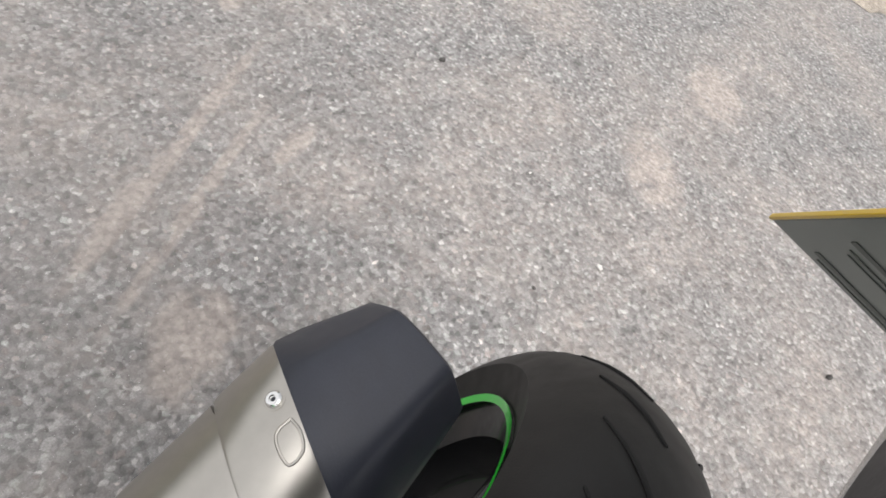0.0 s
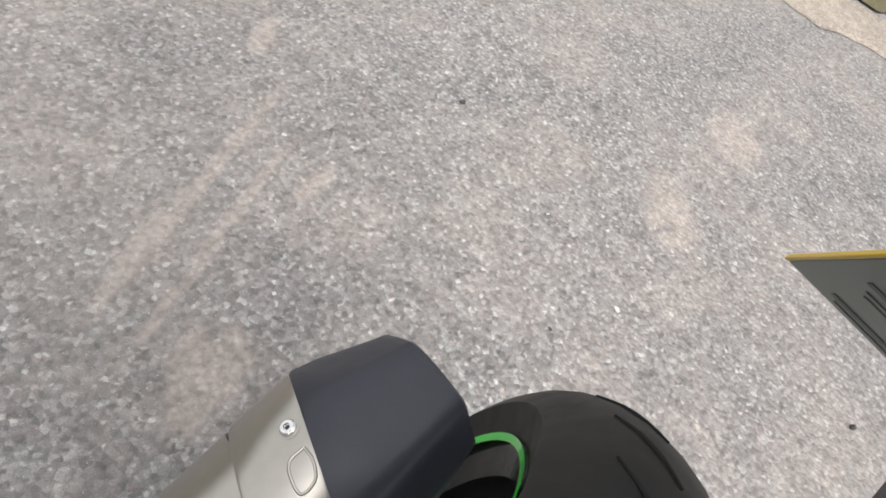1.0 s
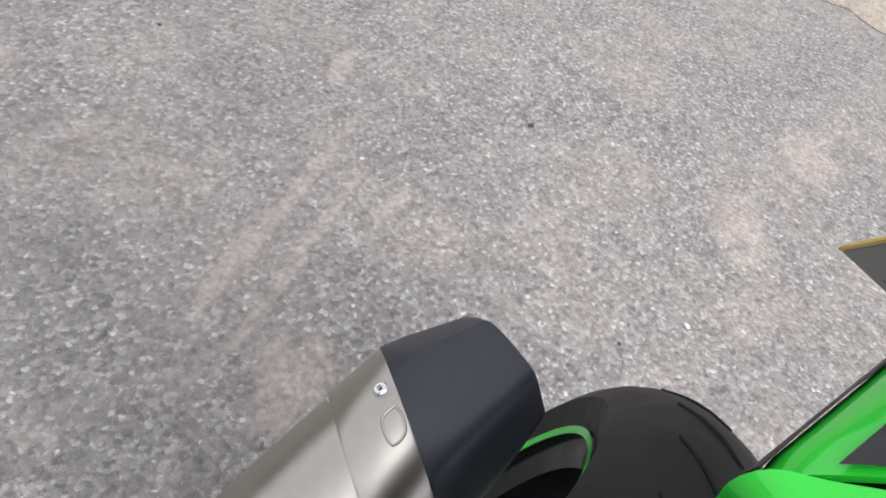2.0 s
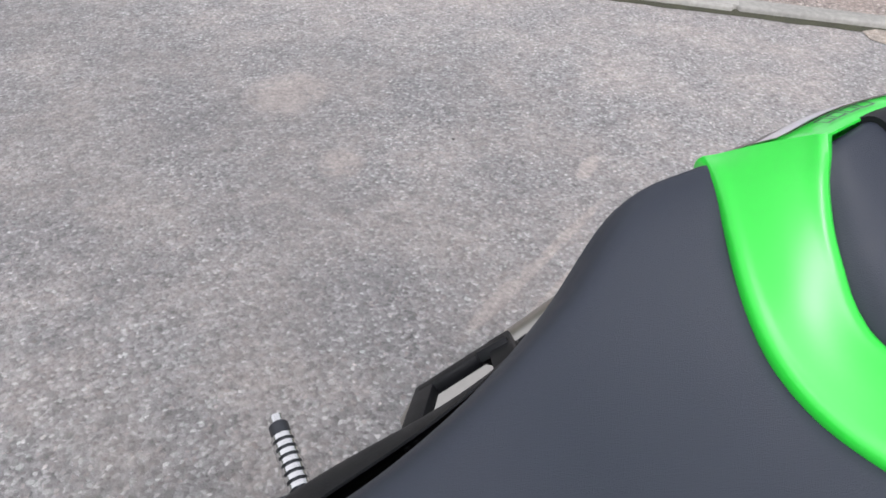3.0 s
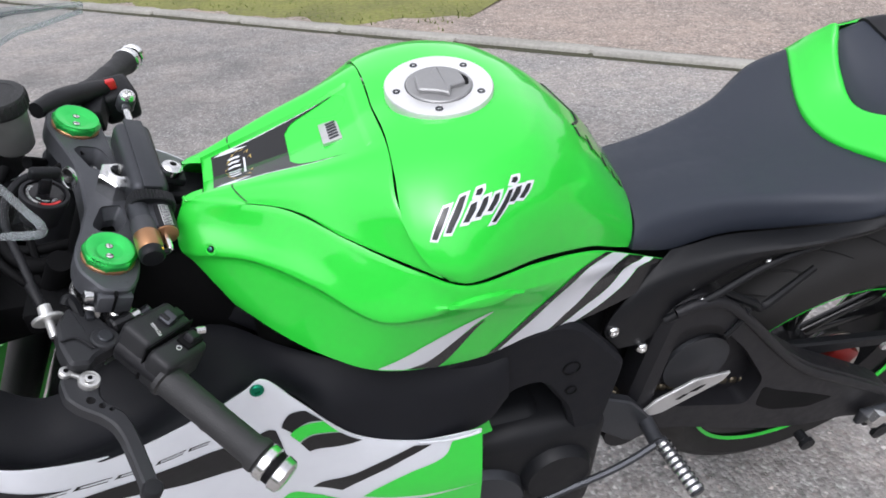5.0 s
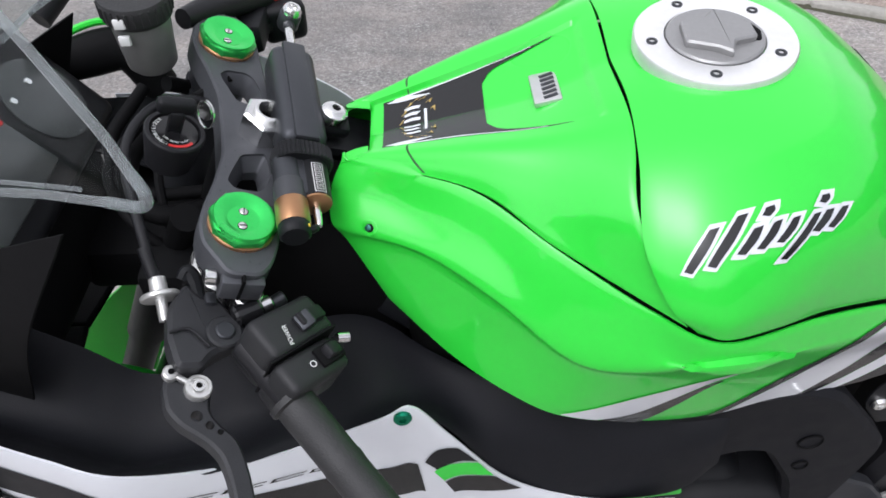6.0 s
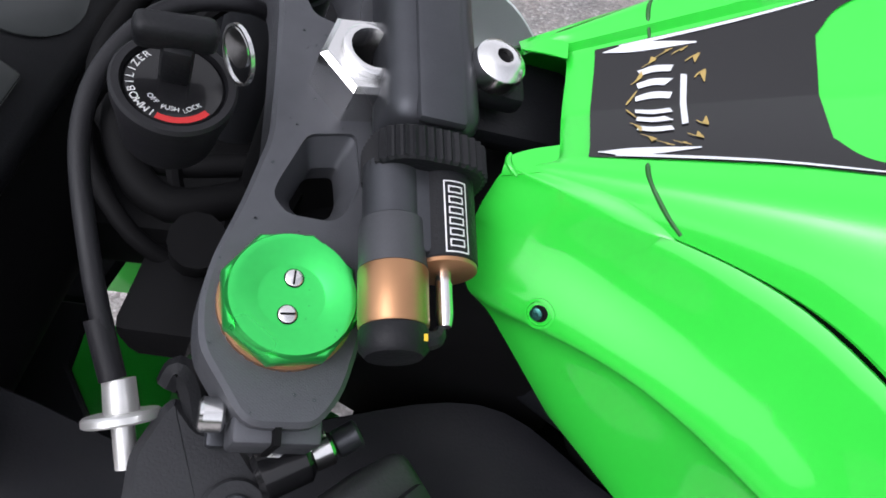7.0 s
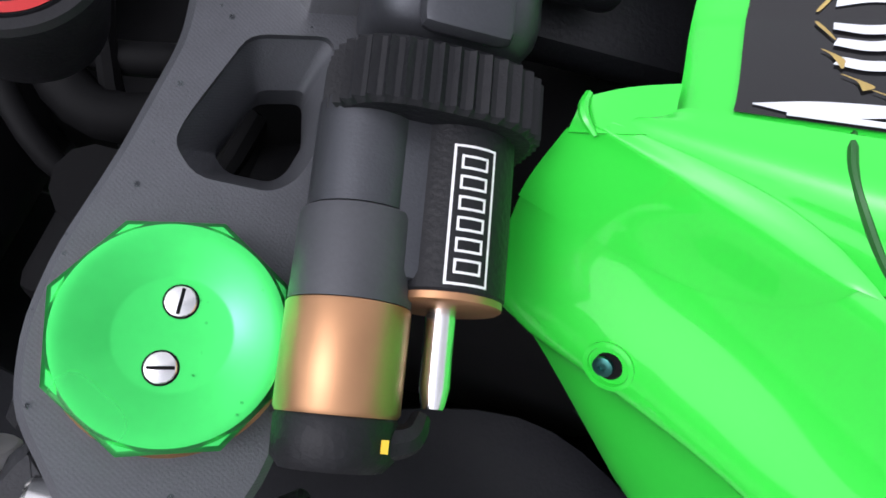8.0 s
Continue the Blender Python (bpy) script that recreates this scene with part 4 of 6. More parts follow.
for p, ob in ((fair, fl), (other(fair), fr)):
    on(p, "grey_band", [(.0, .10, .0, .24), (.06, .105, .06, .235), (.13, .115, .113, .21), (.21, .135, .20, .15), (.228, .14, .228, .142)], SATIN, ob, 20, 2)
    on(p, "black_band", [(.0, .27, .0, .36), (.05, .275, .06, .36), (.10, .31, .12, .36), (.15, .355, .16, .36)], BLACKGLOSS, ob, 14, 2)
    on(p, "black_band", [(.20, .235, .215, .25), (.253, .195, .27, .262), (.307, .19, .31, .288), (.367, .218, .387, .358), (.46, .258, .547, .428), (.60, .30, .62, .42)], BLACKGLOSS, ob, 30, 3)
    on(p, "black_flash", [(.623, .275, .663, .268), (.665, .14, .705, .13), (.707, .03, .743, .012)], SATIN, ob, 10, 2, .0010)
    on(p, "green_flash", [(.650, .29, .677, .30), (.705, .14, .727, .16), (.744, .014, .770, .022)], GREEN, ob, 10, 2, .0014)
    on(p, "black_flash", [(.679, .305, .700, .33), (.729, .165, .755, .20), (.772, .024, .812, .012)], BLACKGLOSS, ob, 10, 2, .0010)
    on(p, "black_band", [(.69, .53, .76, .49), (.767, .40, .84, .29), (.833, .23, .88, .168), (.893, .035, .92, .038)], BLACKGLOSS, ob, 20, 2)
    on(p, "green_lower", [(.80, .50, 1.0, .50), (.88, .315, 1.0, .315), (.937, .205, 1.0, .205), (.953, .05, 1.0, .02)], GREEN, ob, 20, 4)
    on(p, "green_lower", [(.25, .80, .25, .98), (.4, .66, .4, .98), (.7, .56, .7, .98), (1.0, .50, 1.0, .98)], GREEN, ob, 30, 6)
    line = [np.array(q) for q in ((.133, .232), (.207, .165), (.27, .142), (.34, .146), (.397, .178))]
    for k in range(6):
        (u0, v0), (u1, v1) = along(line, k / 6 + .015), along(line, (k + 1) / 6 - .01)
        h = .022 - .0022 * k
        for d in (0, h):
            on(p, "outline_lettering", [(u0 + d * .3, v0 - d, u0 + d * .3, v0 - d - .0045), (u1 + d * .3, v1 - d, u1 + d * .3, v1 - d - .0045)], BLACKGLOSS, ob, 3, 1, .0010)
        on(p, "outline_lettering", [(u0, v0, u0 + .004, v0), (u0 + h * .3, v0 - h, u0 + h * .3 + .004, v0 - h)], BLACKGLOSS, ob, 3, 1, .0010)
    q, nn = p.at(.56, .045), p.normal(.56, .045)
    part("fairing_screw", spin([(.0075, -.001), (.0075, .0012), (.006, .0026), (.003, .0026), (.0027, .0010)], q, nn, 16), mat("green_bolt", (.01, .22, .12), .25, .9, 0, 60), ob)
part("fairing_rim", tube([(-.064, -.186, .638), (-.03, -.188, .632), (-.005, -.188, .631), (.012, -.188, .633)], .0020, 8, 24), WHITE, fl)
ahead = Patch(
    [(-.76, -.125, .87), (-.65, -.175, .850), (-.5465, -.2055, .8265)],
    [(-.76, -.16, .76), (-.65, -.200, .765), (-.5465, -.222, .772)],
    [(-.76, -.14, .60), (-.65, -.19, .60), (-.5465, -.215, .60)])
ahead.side = -1
af = part("front_fairing", ahead.sheet(14, 12), WHITE, bike)
on(ahead, "black_band", [(.0, .20, .0, .50), (.5, .22, .5, .46), (1.0, .16, 1.0, .38)], BLACKGLOSS, af, 14, 2)
# inner scoop at the fairing's rear end
part("scoop", join(flank([(-.03, .632), (.030, .632), (.046, .570), (-.02, .560)], -.150, .006, .001, .004)), GREEN, bike)
part("scoop", join(flank([(-.03, .632), (.030, .632), (.046, .570), (-.02, .560)], .156, .006, .001, .004)), GREEN, bike)

inner = Patch(
    [(-.60, -.10, .87), (-.50, -.112, .81), (-.44, -.118, .772), (-.36, -.100, .795), (-.27, -.075, .790), (-.2, -.104, .764), (-.12, -.143, .748), (-.05, -.142, .725), (.02, -.138, .714), (.06, -.134, .722)],
    [(-.60, -.155, .805), (-.50, -.168, .768), (-.44, -.176, .745), (-.36, -.158, .752), (-.27, -.135, .772), (-.2, -.142, .752), (-.13, -.163, .71), (-.05, -.165, .69), (.02, -.160, .685), (.06, -.152, .70)],
    [(-.60, -.188, .833), (-.51, -.209, .816), (-.45, -.224, .799), (-.385, -.209, .767), (-.30, -.179, .757), (-.212, -.172, .776), (-.14, -.177, .665), (-.065, -.181, .634), (.02, -.172, .62), (.06, -.160, .65)])
inner.side = -1
INNER = mat("inner_black", (.0075, .008, .0105), .60, 0, .0003, 700, .2, spec=.2)
both("inner_panel", inner, INNER, 50, 16, "matt black inner fairing panel")
ilow = Patch(
    [(-.25, -.060, .800), (-.19, -.090, .78), (-.11, -.12, .77), (-.02, -.12, .75), (.10, -.11, .75)],
    [(-.27, -.06, .79), (-.2, -.085, .75), (-.12, -.105, .71), (-.02, -.11, .68), (.10, -.11, .66)])
ilow.side = -1
both("frame_spar", ilow, INNER, 20, 8, thick=.02)
for s in (-1, 1):
    cov = part("frame_cover", flank([(-.03, .715), (.039, .730), (.121, .747), (.156, .735), (.231, .646), (.226, .59), (.205, .44), (.16, .444), (.17, .515), (.152, .578), (.113, .641), (.08, .642), (.035, .605), (-.03, .60)], -.146 if s < 0 else .166, .022, .006, .014), INNER, bike)
    if s < 0:
        part("access_hole", spin([(.012, -.001), (.0125, .001), (.011, .0015), (.009, -.004)], (.150, -.1465, .66), (0, -1, 0), 20), DARK, cov)
        part("access_hole", spin([(.008, -.001), (.0085, .001), (.007, .0015), (.006, -.004)], (.155, -.1465, .615), (0, -1, 0), 20), DARK, cov)
seat_low = tail_set(seat, False, True).rows[5]
sub_l = Patch(
    [along(seat_low, f) + np.array([0, -.004, .002]) for f in (.20, .275, .35, .444, .60, .79, .95)],
    [(.245, -.108, .738), (.28, -.112, .752), (.33, -.115, .765), (.40, -.124, .78), (.48, -.145, .795), (.56, -.158, .815), (.61, -.155, .850)],
    [(.205, -.122, .690), (.265, -.116, .690), (.33, -.112, .718), (.42, -.115, .752), (.49, -.125, .768), (.57, -.140, .79), (.61, -.145, .83)],
    [(.235, -.118, .640), (.285, -.112, .640), (.345, -.100, .700), (.43, -.095, .735), (.50, -.105, .75), (.58, -.12, .77), (.61, -.13, .81)])
sub_l.side = -1
subl = part("subframe_cover", sub_l.sheet(30, 14), PLASTIC, bike)
sub_r = Patch(
    [(.165, -.128, .765), (.235, -.104, .785), (.300, -.108, .778), (.385, -.108, .786), (.47, -.121, .803), (.553, -.155, .838), (.61, -.152, .868)],
    [(.190, -.125, .735), (.25, -.130, .745), (.315, -.128, .748), (.40, -.116, .765), (.48, -.120, .780), (.56, -.145, .810), (.62, -.148, .850)],
    [(.215, -.122, .675), (.265, -.135, .690), (.33, -.126, .705), (.42, -.106, .735), (.49, -.110, .755), (.57, -.130, .785), (.63, -.140, .835)],
    [(.250, -.118, .622), (.285, -.110, .640), (.345, -.095, .690), (.43, -.090, .725), (.50, -.100, .745), (.58, -.115, .770), (.63, -.130, .820)])
sub_r.side = -1
part("subframe_cover", tail_set(sub_r, True, True).sheet(30, 14), PLASTIC, bike)
for x, z, y in ((.217, .684, -.1215), (.272, .631, -.1165)):
    part("panel_bolt", spin([(.0085, -.003), (.0085, .002), (.006, .0048), (.003, .0052), (.0028, .003)], (x, y, z), (0, -1, 0), 18), CHROME, subl)
for x, z, y in ((.345, .705, -.119), (.43, .754, -.121)):
    part("panel_bolt", spin([(.005, -.003), (.005, .0012), (.003, .003)], (x, y, z), (0, -1, 0), 14), CHROME, subl)
part("seat_rail", tube([(.30, -.112, .672), (.36, -.122, .712), (.43, -.124, .752), (.50, -.13, .776)], [.006, .0055, .005, .004], 10), PLASTIC, bike)

upper = Patch(
    [(-.40, .196, .905), (-.36, .194, .890), (-.314, .188, .868), (-.282, .184, .846), (-.262, .183, .815)],
    [(-.40, .205, .84), (-.36, .203, .83), (-.314, .198, .815), (-.285, .192, .805), (-.262, .187, .795)],
    [(-.40, .195, .77), (-.36, .195, .77), (-.314, .192, .78), (-.285, .188, .78), (-.262, .185, .78)])
part("upper_fairing", upper.sheet(16, 8), WHITE, bike, "white upper edge of the far fairing")
part("fairing_lip", tube([(-.60, .19, .905), (-.56, .198, .928), (-.525, .203, .935), (-.505, .204, .922), (-.50, .204, .89)], .004, 8, 24), GREEN, bike)
part("lip_liner", tube([(-.60, .18, .89), (-.55, .188, .905), (-.51, .196, .905), (-.49, .20, .86)], [.016, .022, .022, .02], 10, 20), DARK, bike)
# ---- nose, screen and dash
nose = Patch(
    [(-.64, -.085, .920), (-.65, -.07, .915), (-.62, -.10, .925), (-.67, 0, .905)],
    [(-.67, -.165, .855), (-.70, -.150, .85), (-.76, -.115, .825), (-.82, 0, .81)],
    [(-.70, -.15, .73), (-.73, -.14, .72), (-.80, -.10, .70), (-.87, 0, .685)])
nose.side = -1
both("nose_fairing", nose, GREEN, 24, 12)
nin = Patch(
    [(-.41, -.187, 1.0), (-.52, -.157, .955), (-.62, -.09, .915), (-.66, 0, .895)],
    [(-.46, -.195, .92), (-.56, -.165, .87), (-.64, -.09, .84), (-.67, 0, .83)],
    [(-.52, -.160, .80), (-.57, -.14, .80), (-.64, -.08, .79), (-.67, 0, .78)])
nin.side = 1
part("cockpit_liner", nin.sheet(20, 10), DARK, bike)
part("cockpit_liner", other(nin).sheet(16, 10, u=(.36, 1)), DARK, bike)


def clear(name="clear_screen", rough=.012, tone=(.93, .95, .95), solid=0.0):
    """Thin clear plastic: it lets the view through and reflects the sky at a glance; solid adds a milky share."""
    m = bpy.data.materials.new(name)
    m.use_nodes = True
    n, l = m.node_tree.nodes, m.node_tree.links
    out = n["Material Output"]
    b = n["Principled BSDF"]
    b.inputs["Base Color"].default_value = tone + (1,)
    b.inputs["Specular IOR Level"].default_value = .25
    w = n.new("ShaderNodeTexNoise")
    w.inputs["Scale"].default_value = 30
    r = n.new("ShaderNodeMapRange")
    r.inputs["To Min"].default_value, r.inputs["To Max"].default_value = rough * .4, rough * 1.4
    l.new(w.outputs[0], r.inputs[0])
    thin = n.new("ShaderNodeBsdfTransparent")
    thin.inputs[0].default_value = tone + (1,)
    gloss = n.new("ShaderNodeBsdfGlossy")
    l.new(r.outputs[0], gloss.inputs["Roughness"])
    fr = n.new("ShaderNodeFresnel")
    fr.inputs["IOR"].default_value = 1.13
    a, c = n.new("ShaderNodeMixShader"), n.new("ShaderNodeMixShader")
    l.new(fr.outputs[0], a.inputs[0]), l.new(thin.outputs[0], a.inputs[1]), l.new(gloss.outputs[0], a.inputs[2])
    c.inputs[0].default_value = solid
    l.new(a.outputs[0], c.inputs[1]), l.new(b.outputs[0], c.inputs[2])
    l.new(c.outputs[0], out.inputs[0])
    return m


GLASS = clear()


def dense(pts, k):
    """The same bent line with k steps a side, so that its corners stay sharp."""
    return [tuple(np.array(a) + (np.array(b) - np.array(a)) * i / k) for a, b in zip(pts, pts[1:]) for i in range(k)] + [pts[-1]]


rim = dense([(-.3490, -.197, 1.0366), (-.3752, -.164, 1.0499), (-.4381, -.1046, 1.0979), (-.505, 0, 1.108), (-.478, .07, 1.098), (-.412, .155, 1.075), (-.352, .202, 1.058)], 3)
low = dense([(-.3505, -.2015, 1.0313), (-.4229, -.1663, 1.0135), (-.5099, -.1409, 1.0008), (-.665, 0, .908), (-.56, .145, .976), (-.43, .186, 1.036), (-.354, .203, 1.050)], 3)
screen = Patch(rim, [tuple((np.array(a) + np.array(b)) / 2 + np.array([-.012 * (1 - abs(k - 9) / 9), 0, .022 * (1 - abs(k - 9) / 9)])) for k, (a, b) in enumerate(zip(rim, low))], low)
screen.side = 1
sc = part("windscreen", screen.sheet(54, 10, thick=.0028), GLASS, bike, "clear plastic windscreen with a thick rounded rim")
sc.visible_shadow = False
FROST = clear("frosted_rim", .12, (.80, .83, .84), .10)
part("screen_rim", tube(rim, .0031, 10, 72), FROST, sc)
part("screen_rim", tube(low, .0028, 10, 72), FROST, sc)
part("screen_corner", tube([rim[1], rim[0], low[0], low[1]], .0034, 10, 18), FROST, sc)
lip = [tuple(Vector(low[k]) + (Vector(rim[k]) - Vector(low[k])).normalized() * .0085) for k in range(2, 10)]
part("rim_crease", tube(lip, .0014, 8, 40), FROST, sc)
dash = part("instrument_panel", block(.035, .25, .12, Matrix.Translation((-.565, .02, .91)) @ pose(0, 0, 0, 0, -38, 0), .012, 3), PLASTIC, bike)
LCD = mat("grey_display", (.05, .055, .055), .25, 0, 0, 40, .1)
part("display", block(.004, .115, .07, Matrix.Translation((-.548, -.03, .922)) @ pose(0, 0, 0, 0, -38, 0), .003), LCD, dash)
part("rev_counter", spin([(.042, 0), (.042, .004), (.038, .005), (.0, .005)], (-.552, .085, .918), (.79, 0, .61), 32), LCD, dash)
for k in range(5):
    part("warning_lamp", spin([(.003, 0), (.003, .002)], (-.536, -.07 + .03 * k, .958), (.79, 0, .61), 10), RED if k == 2 else CHROME, dash)
# mirror on the right
mir = part("mirror", tube([(-.60, .22, .93), (-.57, .28, .955), (-.545, .33, .98)], [.012, .009, .010], 10), PLASTIC, bike)
mh = spin([(.012, -.028), (.04, -.020), (.055, -.004), (.056, .002), (.052, .004)], (0, 0, 0), (1, 0, 0), 28)
bmesh.ops.transform(mh, matrix=Matrix.Translation((-.545, .345, .99)) @ pose(0, 0, 0, 0, -11, -6) @ Matrix.Diagonal((1, 2.2, 1.0, 1)), verts=mh.verts)
part("mirror_shell", mh, PLASTIC, mir)
mg = spin([(.05, .0), (.05, .0015), (.0, .0015)], (0, 0, 0), (1, 0, 0), 28)
bmesh.ops.transform(mg, matrix=Matrix.Translation((-.5405, .345, .99)) @ pose(0, 0, 0, 0, -11, -6) @ Matrix.Diagonal((1, 2.2, 1.0, 1)), verts=mg.verts)
part("mirror_glass", mg, mat("mirror_silver", (.85, .86, .87), .03, 1.0, 0, 20, .02), mir)

# ---- engine, radiator and dark parts low in the frame
# black plates added to block the view down to the bright ground
infill_l = [(-.70, -.185), (-.512, -.185), (-.503, -.13), (-.503, -.090), (-.530, -.082), (-.560, -.050), (-.566, -.001), (-.70, -.001)]
infill_r = [(-.70, .001), (-.566, .001), (-.556, .060), (-.503, .071), (-.503, .13), (-.512, .185), (-.70, .185)]
for infill in (infill_l, infill_r):
    part("inner_infill", slab(infill, .694, .702, bevel=.002), INNER, bike, "matt black infill plate added to block the view to the ground")
part("radiator", block(.04, .30, .34, Matrix.Translation((-.50, 0, .52)) @ pose(0, 0, 0, 0, 14, 0), .01), DARK, bike)
eng = part("engine", block(.40, .26, .26, Matrix.Translation((-.06, 0, .42)), .03, 3), PLASTIC, bike)
part("gearbox", block(.22, .30, .24, Matrix.Translation((.12, 0, .42)), .03, 3), PLASTIC, eng)
part("alternator_cover", spin([(.085, 0), (.085, .05), (.078, .062), (.04, .068), (.0, .068)], (.02, -.10, .40), (0, -1, 0), 40), GUN, eng)
part("sprocket_cover", spin([(.055, 0), (.055, .055), (.048, .066), (.02, .068), (.0, .068)], (.15, -.10, .44), (0, -1, 0), 32), PLASTIC, eng)
part("clutch_cover", rod((.02, .10, .40), (.02, .18, .40), .09, bevel=.01), PLASTIC, eng)
part("headlight_housing", block(.17, .26, .12, Matrix.Translation((-.62, .0, .81)), .03, 3), DARK, bike)
# next three: dark infill added to close gaps where bright ground showed through
part("infill_block", block(.13, .21, .05, Matrix.Translation((-.483, .112, .77)), .01, 2), DARK, bike)
part("cable_guide", block(.052, .052, .03, Matrix.Translation((-.414, -.068, .85)), .008, 2), DARK, bike)
part("infill_hose", tube([(-.392, -.068, .905), (-.41, -.052, .87), (-.43, -.035, .835), (-.44, .0, .80)], .012, 12, 20), DARK, bike)
part("loom_cover", block(.16, .20, .03, Matrix.Translation((-.285, .0, .66)), .01, 2), DARK, bike)
part("lower_fairing", flank([(-.82, .36), (-.52, .36), (-.50, .60), (-.60, .585), (-.74, .46)], .19, .004, .001, .02), GREEN, bike)
part("airbox", block(.22, .20, .16, Matrix.Translation((-.12, 0, .80)), .04, 3), DARK, bike)
part("steering_head", join(rod((-.43, 0, .74), (-.345, 0, .915), .034, bevel=.004), block(.14, .13, .18, Matrix.Translation((-.30, 0, .80)), .02, 2)), DARK, bike)
part("throttle_body", block(.26, .2, .16, Matrix.Translation((.10, 0, .66)), .03, 3), DARK, bike)
part("subframe", join(block(.36, .14, .10, Matrix.Translation((.44, 0, .755)) @ pose(0, 0, 0, 0, -14, 0), .02), block(.12, .12, .22, Matrix.Translation((.30, .0, .60)), .03)), DARK, bike)
for k, (a, b, c, d) in enumerate((((-.36, -.03, .90), (-.41, -.08, .82), (-.37, -.09, .70), (-.30, -.05, .62)), ((-.37, .06, .95), (-.43, .03, .92), (-.42, -.04, .85), (-.36, -.05, .72)))):
    part("wiring", tube([a, b, c, d], .004, 8), DARK, bike)

# ---- wheels
def wheel(name, ax, r, w, rim_r):
    k = w / .19
    hub = part(name, spin([(rim_r + .002, -.072 * k), (rim_r + .008, -.066 * k), (rim_r - .012, -.055 * k), (rim_r - .02, 0), (rim_r - .012, .055 * k), (rim_r + .008, .066 * k), (rim_r + .002, .072 * k), (rim_r - .026, .05 * k), (rim_r - .03, 0), (rim_r - .026, -.05 * k)], ax, (0, 1, 0), 72, closed=True), BLACKGLOSS, bike)
    prof = []
    for j in range(17):
        a = math.pi * (j / 16)
        prof.append((rim_r + (r - rim_r) * math.sin(a) ** .75, -math.cos(a) * .095 * k * (1 if abs(math.cos(a)) < .99 else .8)))
    part("tyre", spin([(rim_r, -.06 * k)] + prof + [(rim_r, .06 * k)], ax, (0, 1, 0), 120, closed=True), RUBBER, hub, "black sports tyre with short slanted grooves")
    part("hub", rod((ax[0], ax[1] - .07, ax[2]), (ax[0], ax[1] + .07, ax[2]), .04, bevel=.006), BLACKGLOSS, hub)
    for j in range(5):
        a = j * 2 * math.pi / 5 + .3
        for da in (-.16, .16):
            p0 = Vector((ax[0] + .035 * math.cos(a), ax[1], ax[2] + .035 * math.sin(a)))
            p1 = Vector((ax[0] + (rim_r - .02) * math.cos(a + da), ax[1], ax[2] + (rim_r - .02) * math.sin(a + da)))
            part("spoke", rod(p0, p1, .013, .010, 10), BLACKGLOSS, hub)
    for s in (-1, 1):
        part("rim_stripe", spin([(rim_r - .0065, s * .0760 * k), (rim_r - .0005, s * .0795 * k), (rim_r - .0007, s * .0810 * k), (rim_r - .0075, s * .0775 * k)], ax, (0, 1, 0), 72, closed=True), GREEN, hub)
        for j in range(5):
            a = radians(64 + j * 5 - (0 if s > 0 else 30))
            c = Vector((ax[0] + (rim_r - .034) * math.cos(a), ax[1] + s * .050 * k, ax[2] + (rim_r - .034) * math.sin(a)))
            part("rim_lettering", block(.0035, .002, .016, Matrix.Translation(c) @ pose(0, 0, 0, 0, 90 - math.degrees(a), 0), 0), GREEN, hub)
    return hub


AX = (0, 0, 0)
WR, WW, WRIM = .332, .1966, .2335
REAR_M = Matrix.Translation((.7434, .0653, .3253)) @ pose(0, 0, 0, 5.9, 0, -.5)
rear = wheel("rear_wheel", AX, WR, WW, WRIM)
TREAD = mat("groove_black", (.006, .006, .006), .8)
for j in range(26):
    for s in (-1, 1):
        a0 = j * 2 * math.pi / 26 + (0 if s < 0 else .12)
        pts = []
        for q in range(4):
            f = q / 3
            yy = s * (.022 + .045 * f)
            rr = WRIM + (WR - WRIM) * max(0.0, math.sin(math.acos(min(1, abs(yy) / .0983)))) ** .75 + .0004
            a = a0 - .22 * f
            pts.append((AX[0] + rr * math.cos(a), AX[1] + yy, AX[2] + rr * math.sin(a)))
        part("tread_groove", tube(pts, [.0012, .0022, .0022, .0012], 6, 6), TREAD, rear)
rear.matrix_local = REAR_M
wheel("front_wheel", (-.70, -.03, .30), .30, .12, .222)
part("front_mudguard", spin([(.318, -.06), (.325, -.03), (.327, 0), (.325, .03), (.318, .06), (.314, .05), (.32, 0), (.314, -.05)], (-.70, -.03, .30), (0, 1, 0), 72, closed=True), GREEN, bike)
part("brake_disc", rod((-.70, -.105, .30), (-.70, -.099, .30), .155, seg=48), STEEL, bike)
part("brake_disc", rod((-.70, .040, .30), (-.70, .046, .30), .155, seg=48), STEEL, bike)
part("rear_disc", rod((.743, -.025, .327), (.743, -.020, .327), .10, seg=36), STEEL, bike)
part("caliper", block(.07, .035, .05, Matrix.Translation((.765, -.035, .385)) @ pose(0, 0, 0, 0, 35, 0), .008), mat("red_caliper", (.22, .015, .012), .4, .3, 0, 60), bike)

# ---- swingarm, chain guard, heel plate, pegs and stand
arm = part("swingarm", flank([(.27, .47), (.30, .685), (.345, .708), (.385, .697), (.445, .642), (.50, .582), (.545, .536), (.61, .484), (.70, .432), (.80, .372), (.85, .335), (.85, .29), (.80, .28), (.74, .30), (.66, .305), (.577, .325), (.48, .362), (.36, .41), (.29, .42)], -.120, .050, .012, .02,
    (rounded([(.325, .655), (.385, .650), (.455, .575), (.515, .488), (.50, .43), (.39, .465), (.31, .49)], .02),)), SATIN, bike, "black braced swingarm", 30)
part("arm_ridge", tube([(.31, -.119, .690), (.345, -.121, .701), (.385, -.121, .690), (.445, -.121, .635), (.545, -.121, .529), (.61, -.121, .477), (.70, -.121, .425), (.80, -.121, .365)], .008, 10, 40), SATIN, arm)
